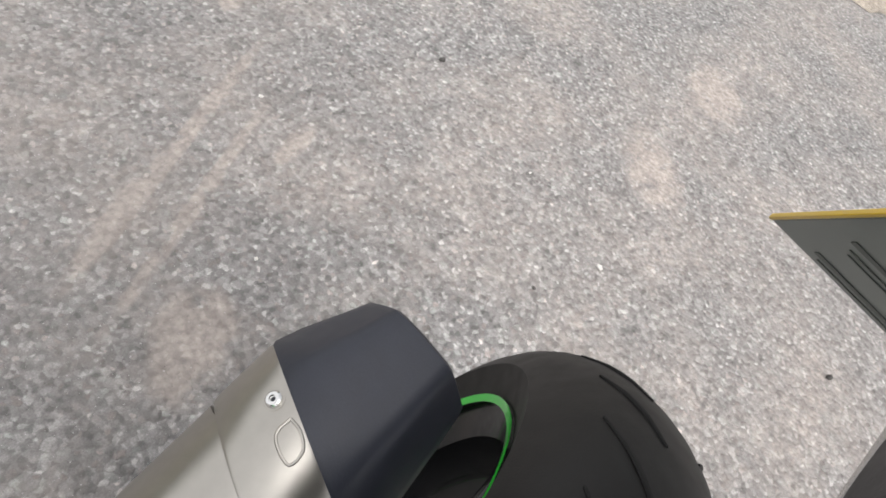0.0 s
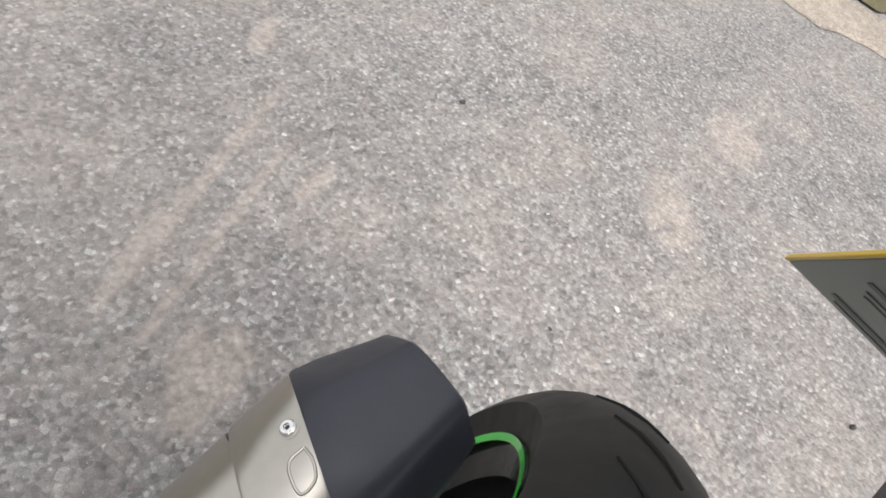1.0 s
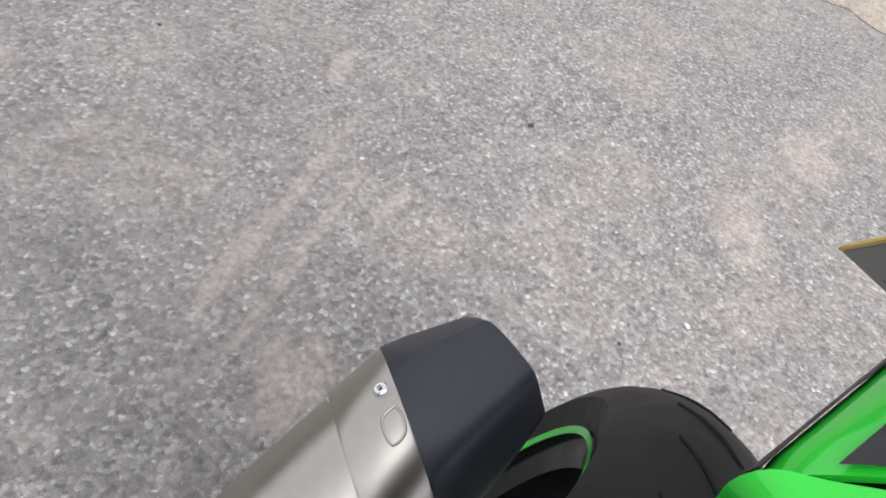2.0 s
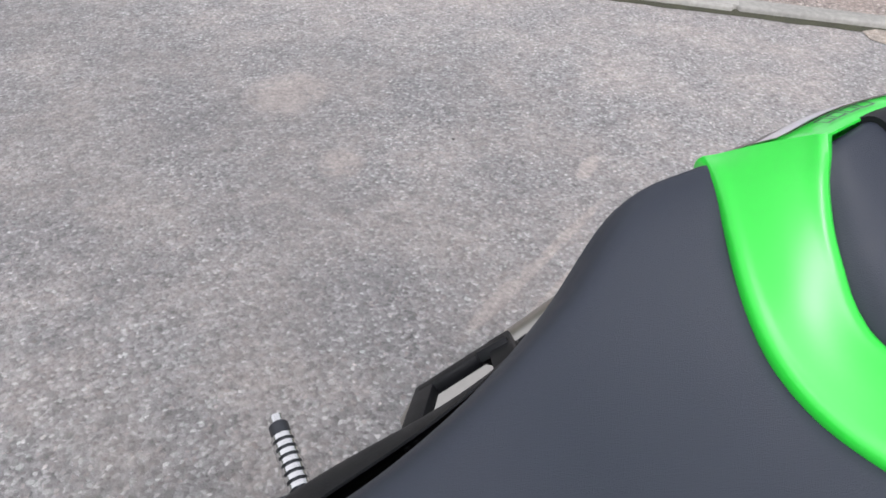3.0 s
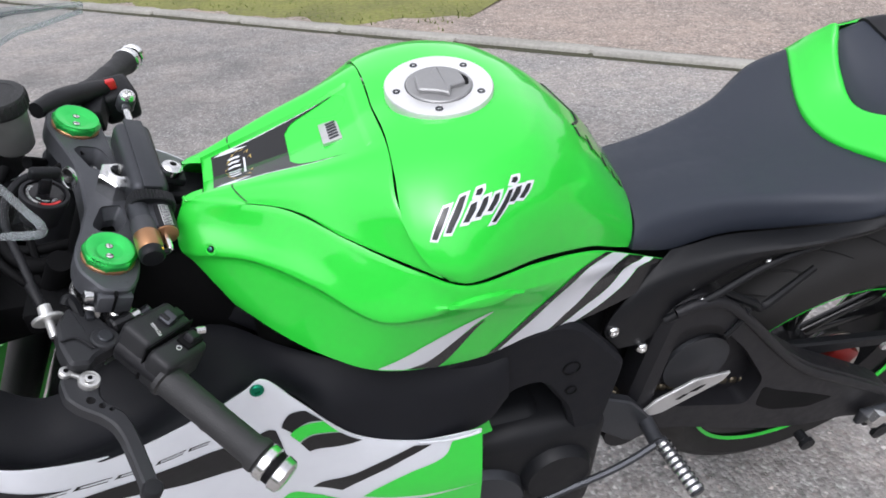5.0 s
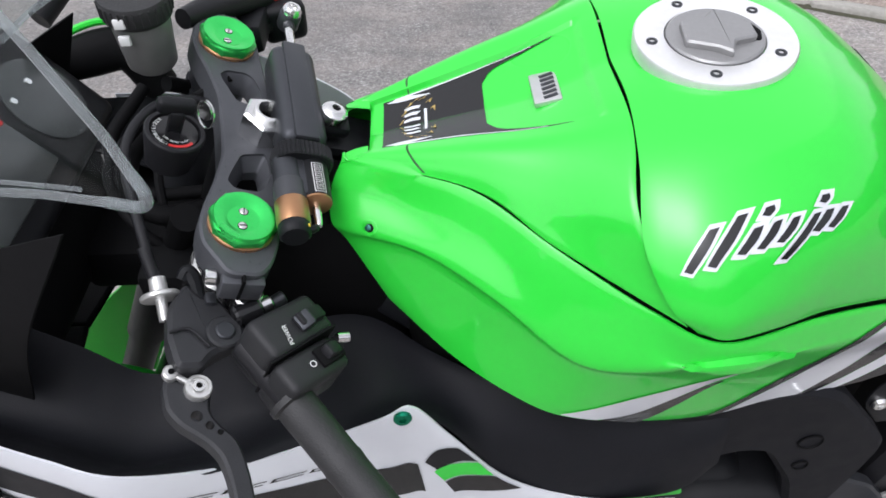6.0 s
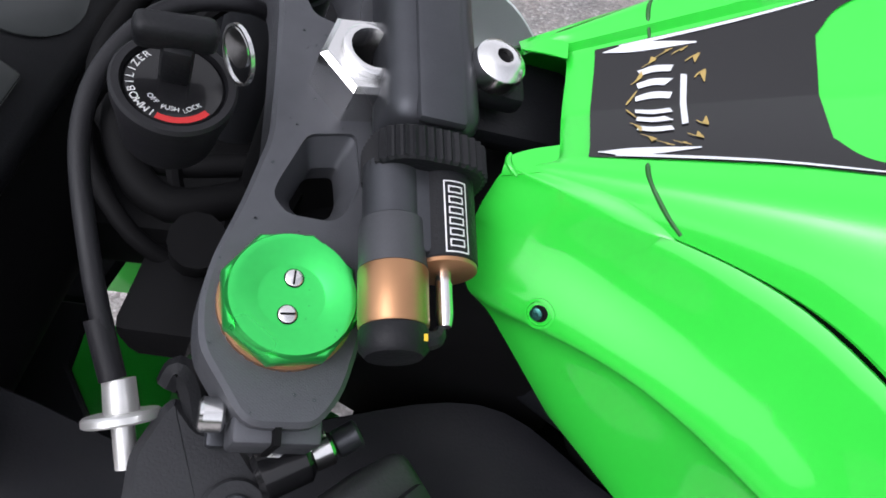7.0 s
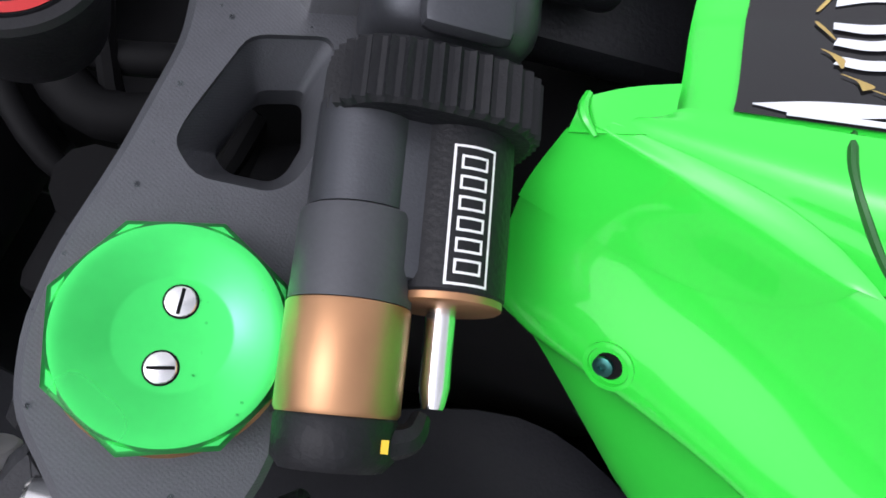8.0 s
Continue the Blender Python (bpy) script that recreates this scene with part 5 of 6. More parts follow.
part("arm_recess", flank([(.52, .470), (.552, .450), (.62, .420), (.69, .385), (.64, .374), (.56, .394), (.52, .42)], -.1205, .004, .001, .012), DARK, arm)
part("arm_joint", tube([(.428, -.122, .668), (.420, -.1225, .645), (.405, -.122, .622)], .0045, 8), PLASTIC, arm)
part("arm_web", flank([(.30, .67), (.39, .68), (.52, .50), (.52, .38), (.32, .43)], -.085, .012, .003, .02), SATIN, arm)
part("sprocket_dish", spin([(.058, 0), (.056, .006), (.040, .004), (.02, .008), (0, .008)], (.40, -.086, .53), (0, -1, 0), 36), GUN, arm)
part("arm_right", tube([(.28, .11, .44), (.40, .115, .40), (.55, .14, .335), (.70, .15, .318), (.83, .15, .322)], [.03, .032, .03, .03, .026], 14, 24), SATIN, arm)
part("arm_pivot", rod((.28, -.12, .44), (.28, .12, .44), .035), SATIN, arm)
part("axle_block", block(.09, .012, .035, Matrix.Translation((.80, -.135, .322)), .004), GUN, arm)
part("axle_nut", rod((.785, -.155, .322), (.785, -.13, .322), .018, seg=6), CHROME, arm)
part("stand_bobbin", spin([(.016, 0), (.016, .008), (.009, .010), (.009, .026), (.017, .028), (.017, .036)], (.815, -.115, .275), (0, -1, 0), 24), PLASTIC, arm)
part("stand_bobbin", spin([(.010, 0), (.010, .018), (.014, .02), (.014, .028)], (.66, -.115, .285), (0, -1, 0), 20), PLASTIC, arm)
guard = part("chain_guard", flank([(.60, .482), (.70, .464), (.86, .436), (.875, .422), (.865, .412), (.74, .432), (.66, .440), (.60, .450)], -.068, .016, .004, .006), PLASTIC, bike)
part("guard_ring", spin([(.0085, 0), (.0095, .001), (.0085, .002), (.0075, .001)], (.805, -.089, .446), (0, -1, .1), 20, closed=True), CHROME, guard)
part("seat_bar", tube([(.395, -.10, .69), (.45, -.102, .657), (.475, -.102, .645), (.541, -.10, .70)], [.006, .007, .007, .005], 8), PLASTIC, bike)
part("guard_stud", rod((.79, -.088, .452), (.79, -.094, .452), .007, seg=16), ALU, guard)
heel = part("heel_plate", flank([(.300, .478), (.330, .478), (.425, .522), (.436, .540), (.375, .541), (.315, .512), (.295, .492)], -.128, .004, .0012, .004), ALU, bike, "brushed silver heel plate")
part("plate_slot", flank([(.365, .520), (.385, .530), (.392, .530), (.378, .520)], -.1322, .001, 0, .001), DARK, heel)
part("plate_slot", flank([(.345, .510), (.358, .518), (.366, .518), (.352, .509)], -.1322, .001, 0, .001), DARK, heel)
hanger = part("footrest_hanger", join(flank([(.21, .56), (.27, .53), (.31, .48), (.33, .44), (.28, .43), (.22, .48)], -.132, .014, .003, .01), rod((.305, -.125, .47), (.305, -.165, .465), .012, seg=14), tube([(.31, -.165, .462), (.24, -.17, .43), (.14, -.165, .39), (.06, -.17, .37)], .006, 8)), GUN, bike)
peg = part("footpeg", rod((.312, -.160, .462), (.328, -.250, .448), .0115, seg=16, bevel=.002), GUN, hanger)
for k in range(9):
    t = .1 + .1 * k
    c = Vector((.312, -.160, .462)).lerp(Vector((.328, -.250, .448)), t)
    part("peg_ridge", rod(c, c + Vector((.016, -.09, -.014)).normalized() * .005, .0135, seg=10), CHROME, peg)
pegr = part("footpeg", rod((.335, .20, .470), (.350, .335, .462), .0115, seg=16, bevel=.002), GUN, bike)
for k in range(10):
    c = Vector((.335, .20, .470)).lerp(Vector((.350, .335, .462)), .15 + .075 * k)
    part("peg_ridge", rod(c, c + Vector((.015, .135, -.008)).normalized() * .006, .0135, seg=10), CHROME, pegr)
part("peg_tip", rod((.350, .335, .462), (.3515, .345, .461), .008, seg=12), CHROME, pegr)
part("right_hanger", join(flank([(.27, .62), (.33, .60), (.37, .48), (.33, .45), (.28, .50)], .18, .016, .003, .01), rod((.335, .165, .47), (.335, .205, .47), .012)), GUN, bike)
part("side_stand", join(tube([(.08, -.14, .30), (.10, -.20, .20), (.13, -.285, .062)], [.014, .012, .011], 10), block(.06, .035, .010, Matrix.Translation((.135, -.292, .0535)) @ pose(0, 0, 0, -9, 0, 0), .003), tube([(.10, -.19, .22), (.13, -.24, .21), (.17, -.27, .205)], .005, 8)), PLASTIC, bike)
chain = part("chain", tube([(.24, -.085, .505), (.40, -.082, .475), (.60, -.080, .43), (.75, -.080, .40)], .0045, 6, 30), GUN, bike)
LINK = mat("chain_link", (.10, .085, .06), .45, .8, 0, 200, .3)
link = None
for k in range(33):
    c = along([np.array(q) for q in ((.24, -.085, .505), (.40, -.082, .475), (.60, -.080, .43), (.75, -.080, .40))], k / 33)
    if link is None:
        link = part("link", block(.0145, .016, .013, None, .003, 1), LINK, chain)
        lo = link
    else:
        lo = new("link", link.data)
        lo.parent = chain
    lo.matrix_local = Matrix.Translation(c) @ pose(0, 0, 0, 0, 11, 0)

# ---- exhaust on the right
ed = Vector((.910, .016, .413)).normalized()
ep = Vector((.724, .233, .576)) + ed * .030
can = part("silencer", spin([(.045, -.30), (.0560, -.275), (.0580, -.24), (.0580, -.046)], ep, ed, 64), STEEL, bike, "brushed steel silencer can")
EX_Y = Vector((0, 1, 0))
EX_Y = (EX_Y - EX_Y.dot(ed) * ed).normalized()
EX_Z = ed.cross(EX_Y)
EX_Z = EX_Z if EX_Z.z > 0 else -EX_Z
EXM = Matrix(((EX_Y.x, EX_Z.x, ed.x, ep.x), (EX_Y.y, EX_Z.y, ed.y, ep.y), (EX_Y.z, EX_Z.z, ed.z, ep.z), (0, 0, 0, 1)))
EXS = EXM @ Matrix(((1, 0, 0, 0), (0, 1, 0, 0), (.42, 0, 1, -.021), (0, 0, 0, 1)))
bm = bmesh.new()
rings = []
for h, k, cut in ((-.001, .0598, 0), (.001, .0606, 0), (.020, .0560, .0), (.040, .0495, -.003), (.054, .0445, -.006), (.059, .0425, -.007), (.0605, .0400, -.007), (.0600, .0370, -.006), (.045, .032, -.003), (.02, .031, 0)):
    ring = []
    for j in range(48):
        a = j * 2 * math.pi / 48
        c, s = math.cos(a), math.sin(a)
        q = .94 / math.cos((a - radians(115)) % radians(60) - radians(30)) ** .9
        q = 1 + (min(q, 1.055) - 1) * max(0, min(1, (h + .001) / .012))
        ring.append(bm.verts.new((k * q * c * .98 - .007 * max(0, min(1, h / .056)), k * q * s * .98, h + cut * (-s * .6 - c * .5) + (.42 * k * q * c * .98 - .021) * (1 - max(0, min(1, h / .056))))))
    rings.append(ring)
for a, b in zip(rings, rings[1:]):
    for j in range(48):
        bm.faces.new([a[j], a[(j + 1) % 48], b[(j + 1) % 48], b[j]])
bm.faces.new(rings[-1])
bm.faces.new(rings[0][::-1])
bmesh.ops.transform(bm, matrix=EXM, verts=bm.verts)
cb = spin([(.0584, -.046), (.0592, -.044), (.0592, -.003), (.0585, -.001), (.0560, -.003), (.0560, -.044)], (0, 0, 0), Z, 64, closed=True)
bmesh.ops.transform(cb, matrix=EXS, verts=cb.verts)
part("collar", cb, STEEL, can)
part("end_cap", bm, mat("carbon_end", (.028, .031, .043), .42, .1, .0002, 900, .14), can, "dark satin end cap")
for a in (57, 129, 201, 273):
    for name, da, prof, m_ in (("rivet_seat", 0, [(.0062, -.001), (.0062, .0005), (.0056, .0006)], STEEL), ("rivet", 0, [(.0050, 0), (.0048, .0022), (.0038, .0032), (.0021, .0032), (.0019, .0018)], CHROME), ("rivet_hole", 0, [(.0014, .0015), (.0014, .0020), (0, .002)], GUN)):
        d = Vector((math.cos(radians(a + da)), math.sin(radians(a + da)), 0))
        c = EXS @ (Vector((0, 0, -.0105)) + d * .0588)
        part(name, spin(prof, c, EXM.to_3x3() @ d, 16), m_, can)
    lo = [(EXS @ Vector((.0593 * math.cos(radians(a + q)), .0593 * math.sin(radians(a + q)), -.0105 + s * .8))) for q, s in ((14, .006), (14, -.006), (20, -.009), (30, -.006), (30, .006), (22, .009), (14, .006))]
    part("collar_slot", tube([tuple(q) for q in lo], .0009, 6, 24), STEEL, can)
bo = Vector((.5890, .2285, .5860))
bx = ed
bzv = (bo - (ep + ed * (bo - ep).dot(ed))).normalized()
byv = bzv.cross(bx)
br = Matrix(((bx.x, byv.x, bzv.x, bo.x), (bx.y, byv.y, bzv.y, bo.y), (bx.z, byv.z, bzv.z, bo.z), (0, 0, 0, 1)))
hang = part("silencer_bracket", slab(rounded([(-.040, -.014), (-.034, -.022), (.020, -.022), (.032, -.012), (.032, .010), (.018, .020), (-.020, .018), (-.040, .004)], .004), -.004, .004, br, .0015), PLASTIC, can)
for x, y in ((.022, -.010), (-.032, -.008), (.0, .013)):
    part("bracket_bolt", spin([(.0046, 0), (.0046, .0026), (.0034, .0038), (.0020, .0038), (.0018, .002)], br @ Vector((x, y, .0035)), bzv, 14), CHROME, hang)
# open frame that carries the silencer from under the seat, and the arm down to the bracket
fa, fb, fe, fd = Vector((.431, .193, .688)), Vector((.4975, .189, .7209)), Vector((.462, .138, .762)), Vector((.377, .138, .739))
fn = (fb - fa).cross(fd - fa).normalized()
carrier = part("silencer_carrier", bar_between(fa, fb, .017, .012, fn), PLASTIC, bike, "black open frame that carries the silencer")
for a, b, w in ((fa, fd, .020), (fb, fe, .022), (fd, fe, .016)):
    part("carrier_bar", bar_between(a, b, w, .0116, fn), PLASTIC, carrier)
part("hanger_arm", bar_between(fb + Vector((-.008, -.004, 0)), Vector((.590, .214, .597)), .030, .011, fn), PLASTIC, hang)
part("hanger_rib", bar_between(fb + Vector((.004, -.016, .004)), Vector((.584, .203, .602)), .005, .020, fn), PLASTIC, hang)
part("link_pipe", tube([tuple(ep - ed * .29), (.43, .165, .42), (.30, .12, .31), (.05, .08, .22)], [.032, .028, .028, .032], 16, 24), STEEL, bike)

# ---- steering: everything that turns with the fork, set in the fork's own frame
capL, capR = Vector((-.335, -.098, .939)), Vector((-.372, .098, .976))
sy = (capR - capL).normalized()
sz = Vector((.4226, 0, .9063))
sz = (sz - sz.dot(sy) * sy).normalized()
sx = sy.cross(sz)
SO = (capL + capR) / 2
SM = Matrix(((sx.x, sy.x, sz.x, SO.x), (sx.y, sy.y, sz.y, SO.y), (sx.z, sy.z, sz.z, SO.z), (0, 0, 0, 1)))


def steer(name, bm, material, parent=None, label="", angle=38):
    bmesh.ops.transform(bm, matrix=SM, verts=bm.verts)
    return part(name, bm, material, parent or bike, label, angle)


flip = lambda pts: [(x, -.014 - y) for x, y in pts][::-1]
left = [(-.0095, -.007), (-.0100, -.0414), (-.0184, -.0716), (-.0262, -.094), (-.0290, -.110), (-.0275, -.126), (-.0200, -.137), (-.0110, -.151), (.0125, -.151), (.0214, -.139), (.0272, -.120), (.0290, -.10), (.0310, -.078), (.0345, -.045), (.046, -.030), (.050, -.007)]
outline = left + flip(left)[1:-1]
hole = [(.0046, -.0374), (.0240, -.0330), (.0262, -.055), (.0205, -.0700), (.0150, -.0745), (-.002, -.0738), (-.0075, -.0668), (-.0055, -.060)]
hl, hr = rounded(hole, .004, 4), rounded(flip(hole), .004, 4)
CLAMP = mat("bead_blasted_clamp", (.080, .083, .092), .5, .35, .0002, 1800, .12, spec=.35)
weave(CLAMP, 650, .07)
SLEEVE = mat("grey_sleeve", (.058, .06, .066), .5, .3, .0001, 900, .1, spec=.35)
clamp = steer("top_clamp", slab(rounded(outline, .006, 3), -.036, -.012, None, .0018, (hl, hr)), CLAMP, None, "grey anodised top fork clamp with window cut-outs")
for h in (hole, flip(hole)):
    cx, cy = sum(p[0] for p in h) / len(h), sum(p[1] for p in h) / len(h)
    small = rounded([(cx + (x - cx) * .62 + .0015, cy + (y - cy) * .62) for x, y in h], .003, 3)
    bm = bmesh.new()
    n = len(small)
    big = rounded([(cx + (x - cx) * 1.0, cy + (y - cy) * 1.0) for x, y in h], .003, 3)
    a = [bm.verts.new((x, y, -.014)) for x, y in big]
    b = [bm.verts.new((x, y, -.024)) for x, y in small]
    c = [bm.verts.new((x, y, -.033)) for x, y in small]
    for r0, r1 in ((a, b), (b, c)):
        for i in range(n):
            k = (i + 1) % n
            bm.faces.new([r0[i], r0[k], r1[k], r1[i]])
    steer("window_funnel", bm, CLAMP, clamp)
ANOD = mat("green_cap", (.05, .70, .13), .30, .80, 0, 300, .05, coat=.2)
for sgn, cy in ((-1, -.109), (1, .095)):
    steer("pinch_face", block(.030, .010, .020, Matrix.Translation((.001, cy - (.0415 if sgn < 0 else -.0415), -.028)), .002), CLAMP, clamp)
    steer("pinch_slot", block(.0022, .016, .0235, Matrix.Translation((.0, cy - (.0395 if sgn < 0 else -.0395), -.0252)), 0), DARK, clamp)
    steer("pinch_bolt", rod((-.024, cy + sgn * .036, -.026), (-.016, cy + sgn * .036, -.026), .006, seg=16, bevel=.001), CHROME, clamp)
    fork = steer("fork_leg", join(rod((0, cy, -.060), (0, cy, -.011), .0238, seg=36), rod((0, cy, -.50), (0, cy, -.060), .0262, seg=32), rod((0, cy, -.70), (0, cy, -.48), .0215, seg=32)), CHROME if sgn < 0 else GUN)
    steer("gold_ring", spin([(.0238, -.014), (.0238, -.0095), (.0230, -.0085), (.0225, -.0085), (.0225, -.012)], (0, cy, 0), Z, 48), GOLD, fork)
    cap = steer("fork_cap", join(
        spin([(.0238, -.0092), (.0244, -.0082), (.0244, -.0030), (.0232, -.0014), (.0214, -.0014), (.0205, -.0060)], (0, cy, 0), Z, 8, radians(30)),
        spin([(.0222, -.0060), (.0222, -.0012), (.0214, .0003), (.0186, .0003), (.0118, -.0034), (.0110, -.0036), (.0, -.0036)], (0, cy, 0), Z, 64)), ANOD, fork, "bright green anodised fork cap")
    for dy in (.0066, -.0066):
        c = (-.0004 + dy * .12, cy + dy, -.0036)
        steer("adjuster_screw", spin([(.0031, 0), (.0031, .0006), (.0027, .0009), (.0, .0009)], c, Z, 20), CHROME, cap)
        steer("screw_well", spin([(.0034, -.0002), (.0035, .0002), (.0031, .0003)], c, Z, 20), DARK, cap)
        steer("screw_slot", block(.0052, .0007, .0003, Matrix.Translation((c[0], c[1], c[2] + .0010)) @ pose(0, 0, 0, 0, 0, 85 if dy > 0 else 5), 0), DARK, cap)
# stem nut
hexa = [(.0235 + .0205 * math.cos(.2 + k * math.pi / 3), -.009 + .0205 * math.sin(.2 + k * math.pi / 3)) for k in range(6)]
nut = steer("stem_nut", slab(hexa, -.012, .009, None, .002, (circle(.0235, -.009, .0124, 32),)), CHROME, clamp, "large bright hexagon stem nut")
steer("nut_sleeve", spin([(.0123, -.006), (.0123, .0122), (.0112, .0130), (.0094, .0130), (.0087, .0118), (.0086, -.006)], (.0235, -.009, 0), Z, 40, closed=True), CHROME, nut)
# near-black plug gives the bore its shade
steer("bore_shade", rod((.0235, -.009, -.010), (.0235, -.009, -.004), .0122, seg=24), DARK, nut)

# ---- steering damper
damper = steer("steering_damper", join(block(.038, .112, .034, Matrix.Translation((.0462, .010, .0075)), .010, 4), block(.020, .113, .006, Matrix.Translation((.0462, .010, .0235)), .0028, 2)), GUN, None, "black hydraulic steering damper with a bronze end")
bm = bmesh.new()
rr = []
N = 132
for y, g in ((-.0490, .90), (-.0500, 1.0), (-.0625, 1.0), (-.0635, .90)):
    ring = []
    for j in range(N):
        a = j * 2 * math.pi / N
        c, s = math.cos(a), math.sin(a)
        q = (abs(c) ** 3 + abs(s) ** 3) ** (-1 / 3)
        k = 1 + (.035 if j % 3 == 0 else -.02) * (1 if g == 1 else 0)
        ring.append(bm.verts.new((.0446 + .0222 * q * c * k * (.94 if g < 1 else 1), y, .0078 + .0178 * q * s * k * (.94 if g < 1 else 1))))
    rr.append(ring)
for a, b in zip(rr, rr[1:]):
    for j in range(N):
        bm.faces.new([a[j], a[(j + 1) % N], b[(j + 1) % N], b[j]])
bm.faces.new(rr[0])
bm.faces.new(rr[-1][::-1])
steer("knurled_collar", bm, PLASTIC, damper, angle=25)
YM = (0, -1, 0)
steer("valve_body", join(spin([(.0108, .060), (.0108, .082)], (.0318, 0, .0085), YM, 40)), GUN, damper)
steer("valve_sleeve", spin([(.0108, .0822), (.0116, .0826), (.0120, .0840), (.0121, .1005)], (.0318, 0, .0085), YM, 40), SLEEVE, damper)
steer("bronze_collar", spin([(.0121, .1007), (.0123, .1012), (.0121, .1205), (.0116, .1214)], (.0318, 0, .0085), YM, 40), GOLD, damper)
steer("end_knob", spin([(.0115, .1214), (.0120, .1222), (.0117, .1290), (.0098, .1312), (.0, .1316)], (.0318, 0, .0085), YM, 14), PLASTIC, damper)
steer("knob_mark", block(.0014, .0024, .0006, Matrix.Translation((.0395, -.1262, .0176)), 0), YELLOW, damper)
steer("knob_spout", tube([(.040, -.126, .012), (.0455, -.1245, .012), (.048, -.1205, .010)], [.0035, .003, .002], 8), PLASTIC, damper)
steer("tube_web", block(.016, .034, .018, Matrix.Translation((.0420, -.0785, .0085)), .002), GUN, damper)
cyl = steer("damper_tube", spin([(.0124, .060), (.0124, .0965), (.0118, .0972)], (.0510, 0, .0085), YM, 40), PLASTIC, damper)
steer("tube_ring", spin([(.0119, .0970), (.0119, .0985), (.0112, .0990), (.0, .0990)], (.0510, 0, .0085), YM, 40), GOLD, damper)
steer("piston_rod", spin([(.0031, .0988), (.0031, .1145), (.0026, .1175), (.0022, .1188)], (.0506, 0, .0085), YM, 24), CHROME, damper)
steer("piston_rod", spin([(.0032, -.118), (.0042, -.112), (.0042, -.064)], (.0508, 0, .0085), YM, 20), CHROME, damper)


def oncyl(x0, x1, y0, y1):
    """A sliver on the damper tube's upper face."""
    bm = bmesh.new()
    g = []
    for i in range(5):
        x = x0 + (x1 - x0) * i / 4
        z = .0085 + math.sqrt(.0124 ** 2 - (x - .0510) ** 2) + .00012
        g.append((bm.verts.new((x, y0, z)), bm.verts.new((x, y1, z))))
    for a, b in zip(g, g[1:]):
        bm.faces.new([a[0], b[0], b[1], a[1]])
    return bm


LX0, LX1, LY0, LY1 = .0468, .0556, -.0958, -.0676
PRINT = mat("white_print", (.72, .72, .72), .5, 0, 0, 40, .05)
steer("label_frame", join(oncyl(LX0, LX1, LY0, LY0 + .0005), oncyl(LX0, LX1, LY1 - .0005, LY1), oncyl(LX0, LX0 + .0005, LY0, LY1), oncyl(LX1 - .0005, LX1, LY0, LY1)), PRINT, cyl)
for k in range(6):
    y0 = LY0 + .0022 + k * .0042
    steer("label_mark", join(oncyl(LX0 + .0016, LX1 - .0016, y0, y0 + .0005), oncyl(LX0 + .0016, LX1 - .0016, y0 + .0024, y0 + .0029), oncyl(LX0 + .0016, LX0 + .0021, y0, y0 + .0029), oncyl(LX1 - .0021, LX1 - .0016, y0, y0 + .0029)), PRINT, cyl)
steer("rod_end", join(spin([(.0085, -.009), (.0098, -.006), (.0098, .006), (.0085, .008)], (.0535, .1245, .0070), Z, 28), tube([(.0508, .106, .0085), (.0525, .118, .0075)], .0052, 10)), GUN, damper)
steer("rod_end_bolt", spin([(.0088, .008), (.0086, .0115), (.0066, .0145), (.0042, .0150), (.0038, .0120), (0, .012)], (.0535, .1245, .0070), Z, 28), CHROME, damper)
# damper bracket to the frame
brk = steer("damper_bracket", join(block(.026, .016, .030, Matrix.Translation((.0600, -.012, .0072)), .005, 2), block(.030, .022, .012, Matrix.Translation((.073, -.011, .012)), .004), block(.060, .046, .016, Matrix.Translation((.096, -.004, -.008)), .006)), PLASTIC)
steer("bracket_bolt", spin([(.0112, .018), (.0118, .0200), (.0108, .0260), (.0072, .0292), (.0036, .0295), (.0033, .0270), (0, .027)], (.0722, -.011, 0), Z, 32), CHROME, brk)
steer("bolt_socket", spin([(.0034, .0268), (.0034, .0274), (0, .0274)], (.0722, -.011, 0), Z, 6), DARK, brk)

# ---- ignition lock and key
IC = (-.0345, -.0150, 0)
LOCK_M = Matrix.Translation((-.0458, -.0357, .0217)) @ Matrix.Diagonal((.915, .915, .94, 1)) @ Matrix.Translation((.0345, .0150, 0))


def lock_part(name, bm, material, parent=None, label=""):
    bmesh.ops.transform(bm, matrix=LOCK_M, verts=bm.verts)
    return steer(name, bm, material, parent, label)


lock = lock_part("ignition_lock", spin([(.0190, -.056), (.0212, -.040), (.0232, -.030), (.0236, -.0235), (.0225, -.0220), (.0198, -.0222), (.0188, -.0262)], IC, Z, 56), SATIN, None, "black ignition lock with its key in")
lock_part("lock_face", spin([(.0190, -.030), (.0190, -.0250), (.0178, -.0240), (.0, -.0240)], IC, Z, 56), BLACKGLOSS, lock)
bm = bmesh.new()
for j in range(22):
    a0, a1 = radians(252 + j * 3.2), radians(255.2 + j * 3.2)
    bm.faces.new([bm.verts.new((IC[0] + r * math.cos(a), IC[1] + r * math.sin(a), -.0237)) for r, a in ((.0150, a0), (.0176, a0), (.0176, a1), (.0150, a1))])
lock_part("red_arc", bm, RED, lock)
lock_part("key", join(block(.030, .011, .013, Matrix.Translation((-.0365, -.007, -.004)) @ pose(0, 0, 0, 0, 0, 8), .004, 3), block(.012, .008, .020, Matrix.Translation((-.035, -.011, -.016)), .003, 2)), PLASTIC, lock, "black plastic headed key")
lock_part("key_ring", spin([(.0105, -.0008), (.0115, -.0008), (.0115, .0008), (.0105, .0008)], (-.014, -.009, -.006), (.85, .45, -.1), 32, closed=True), CHROME, lock)
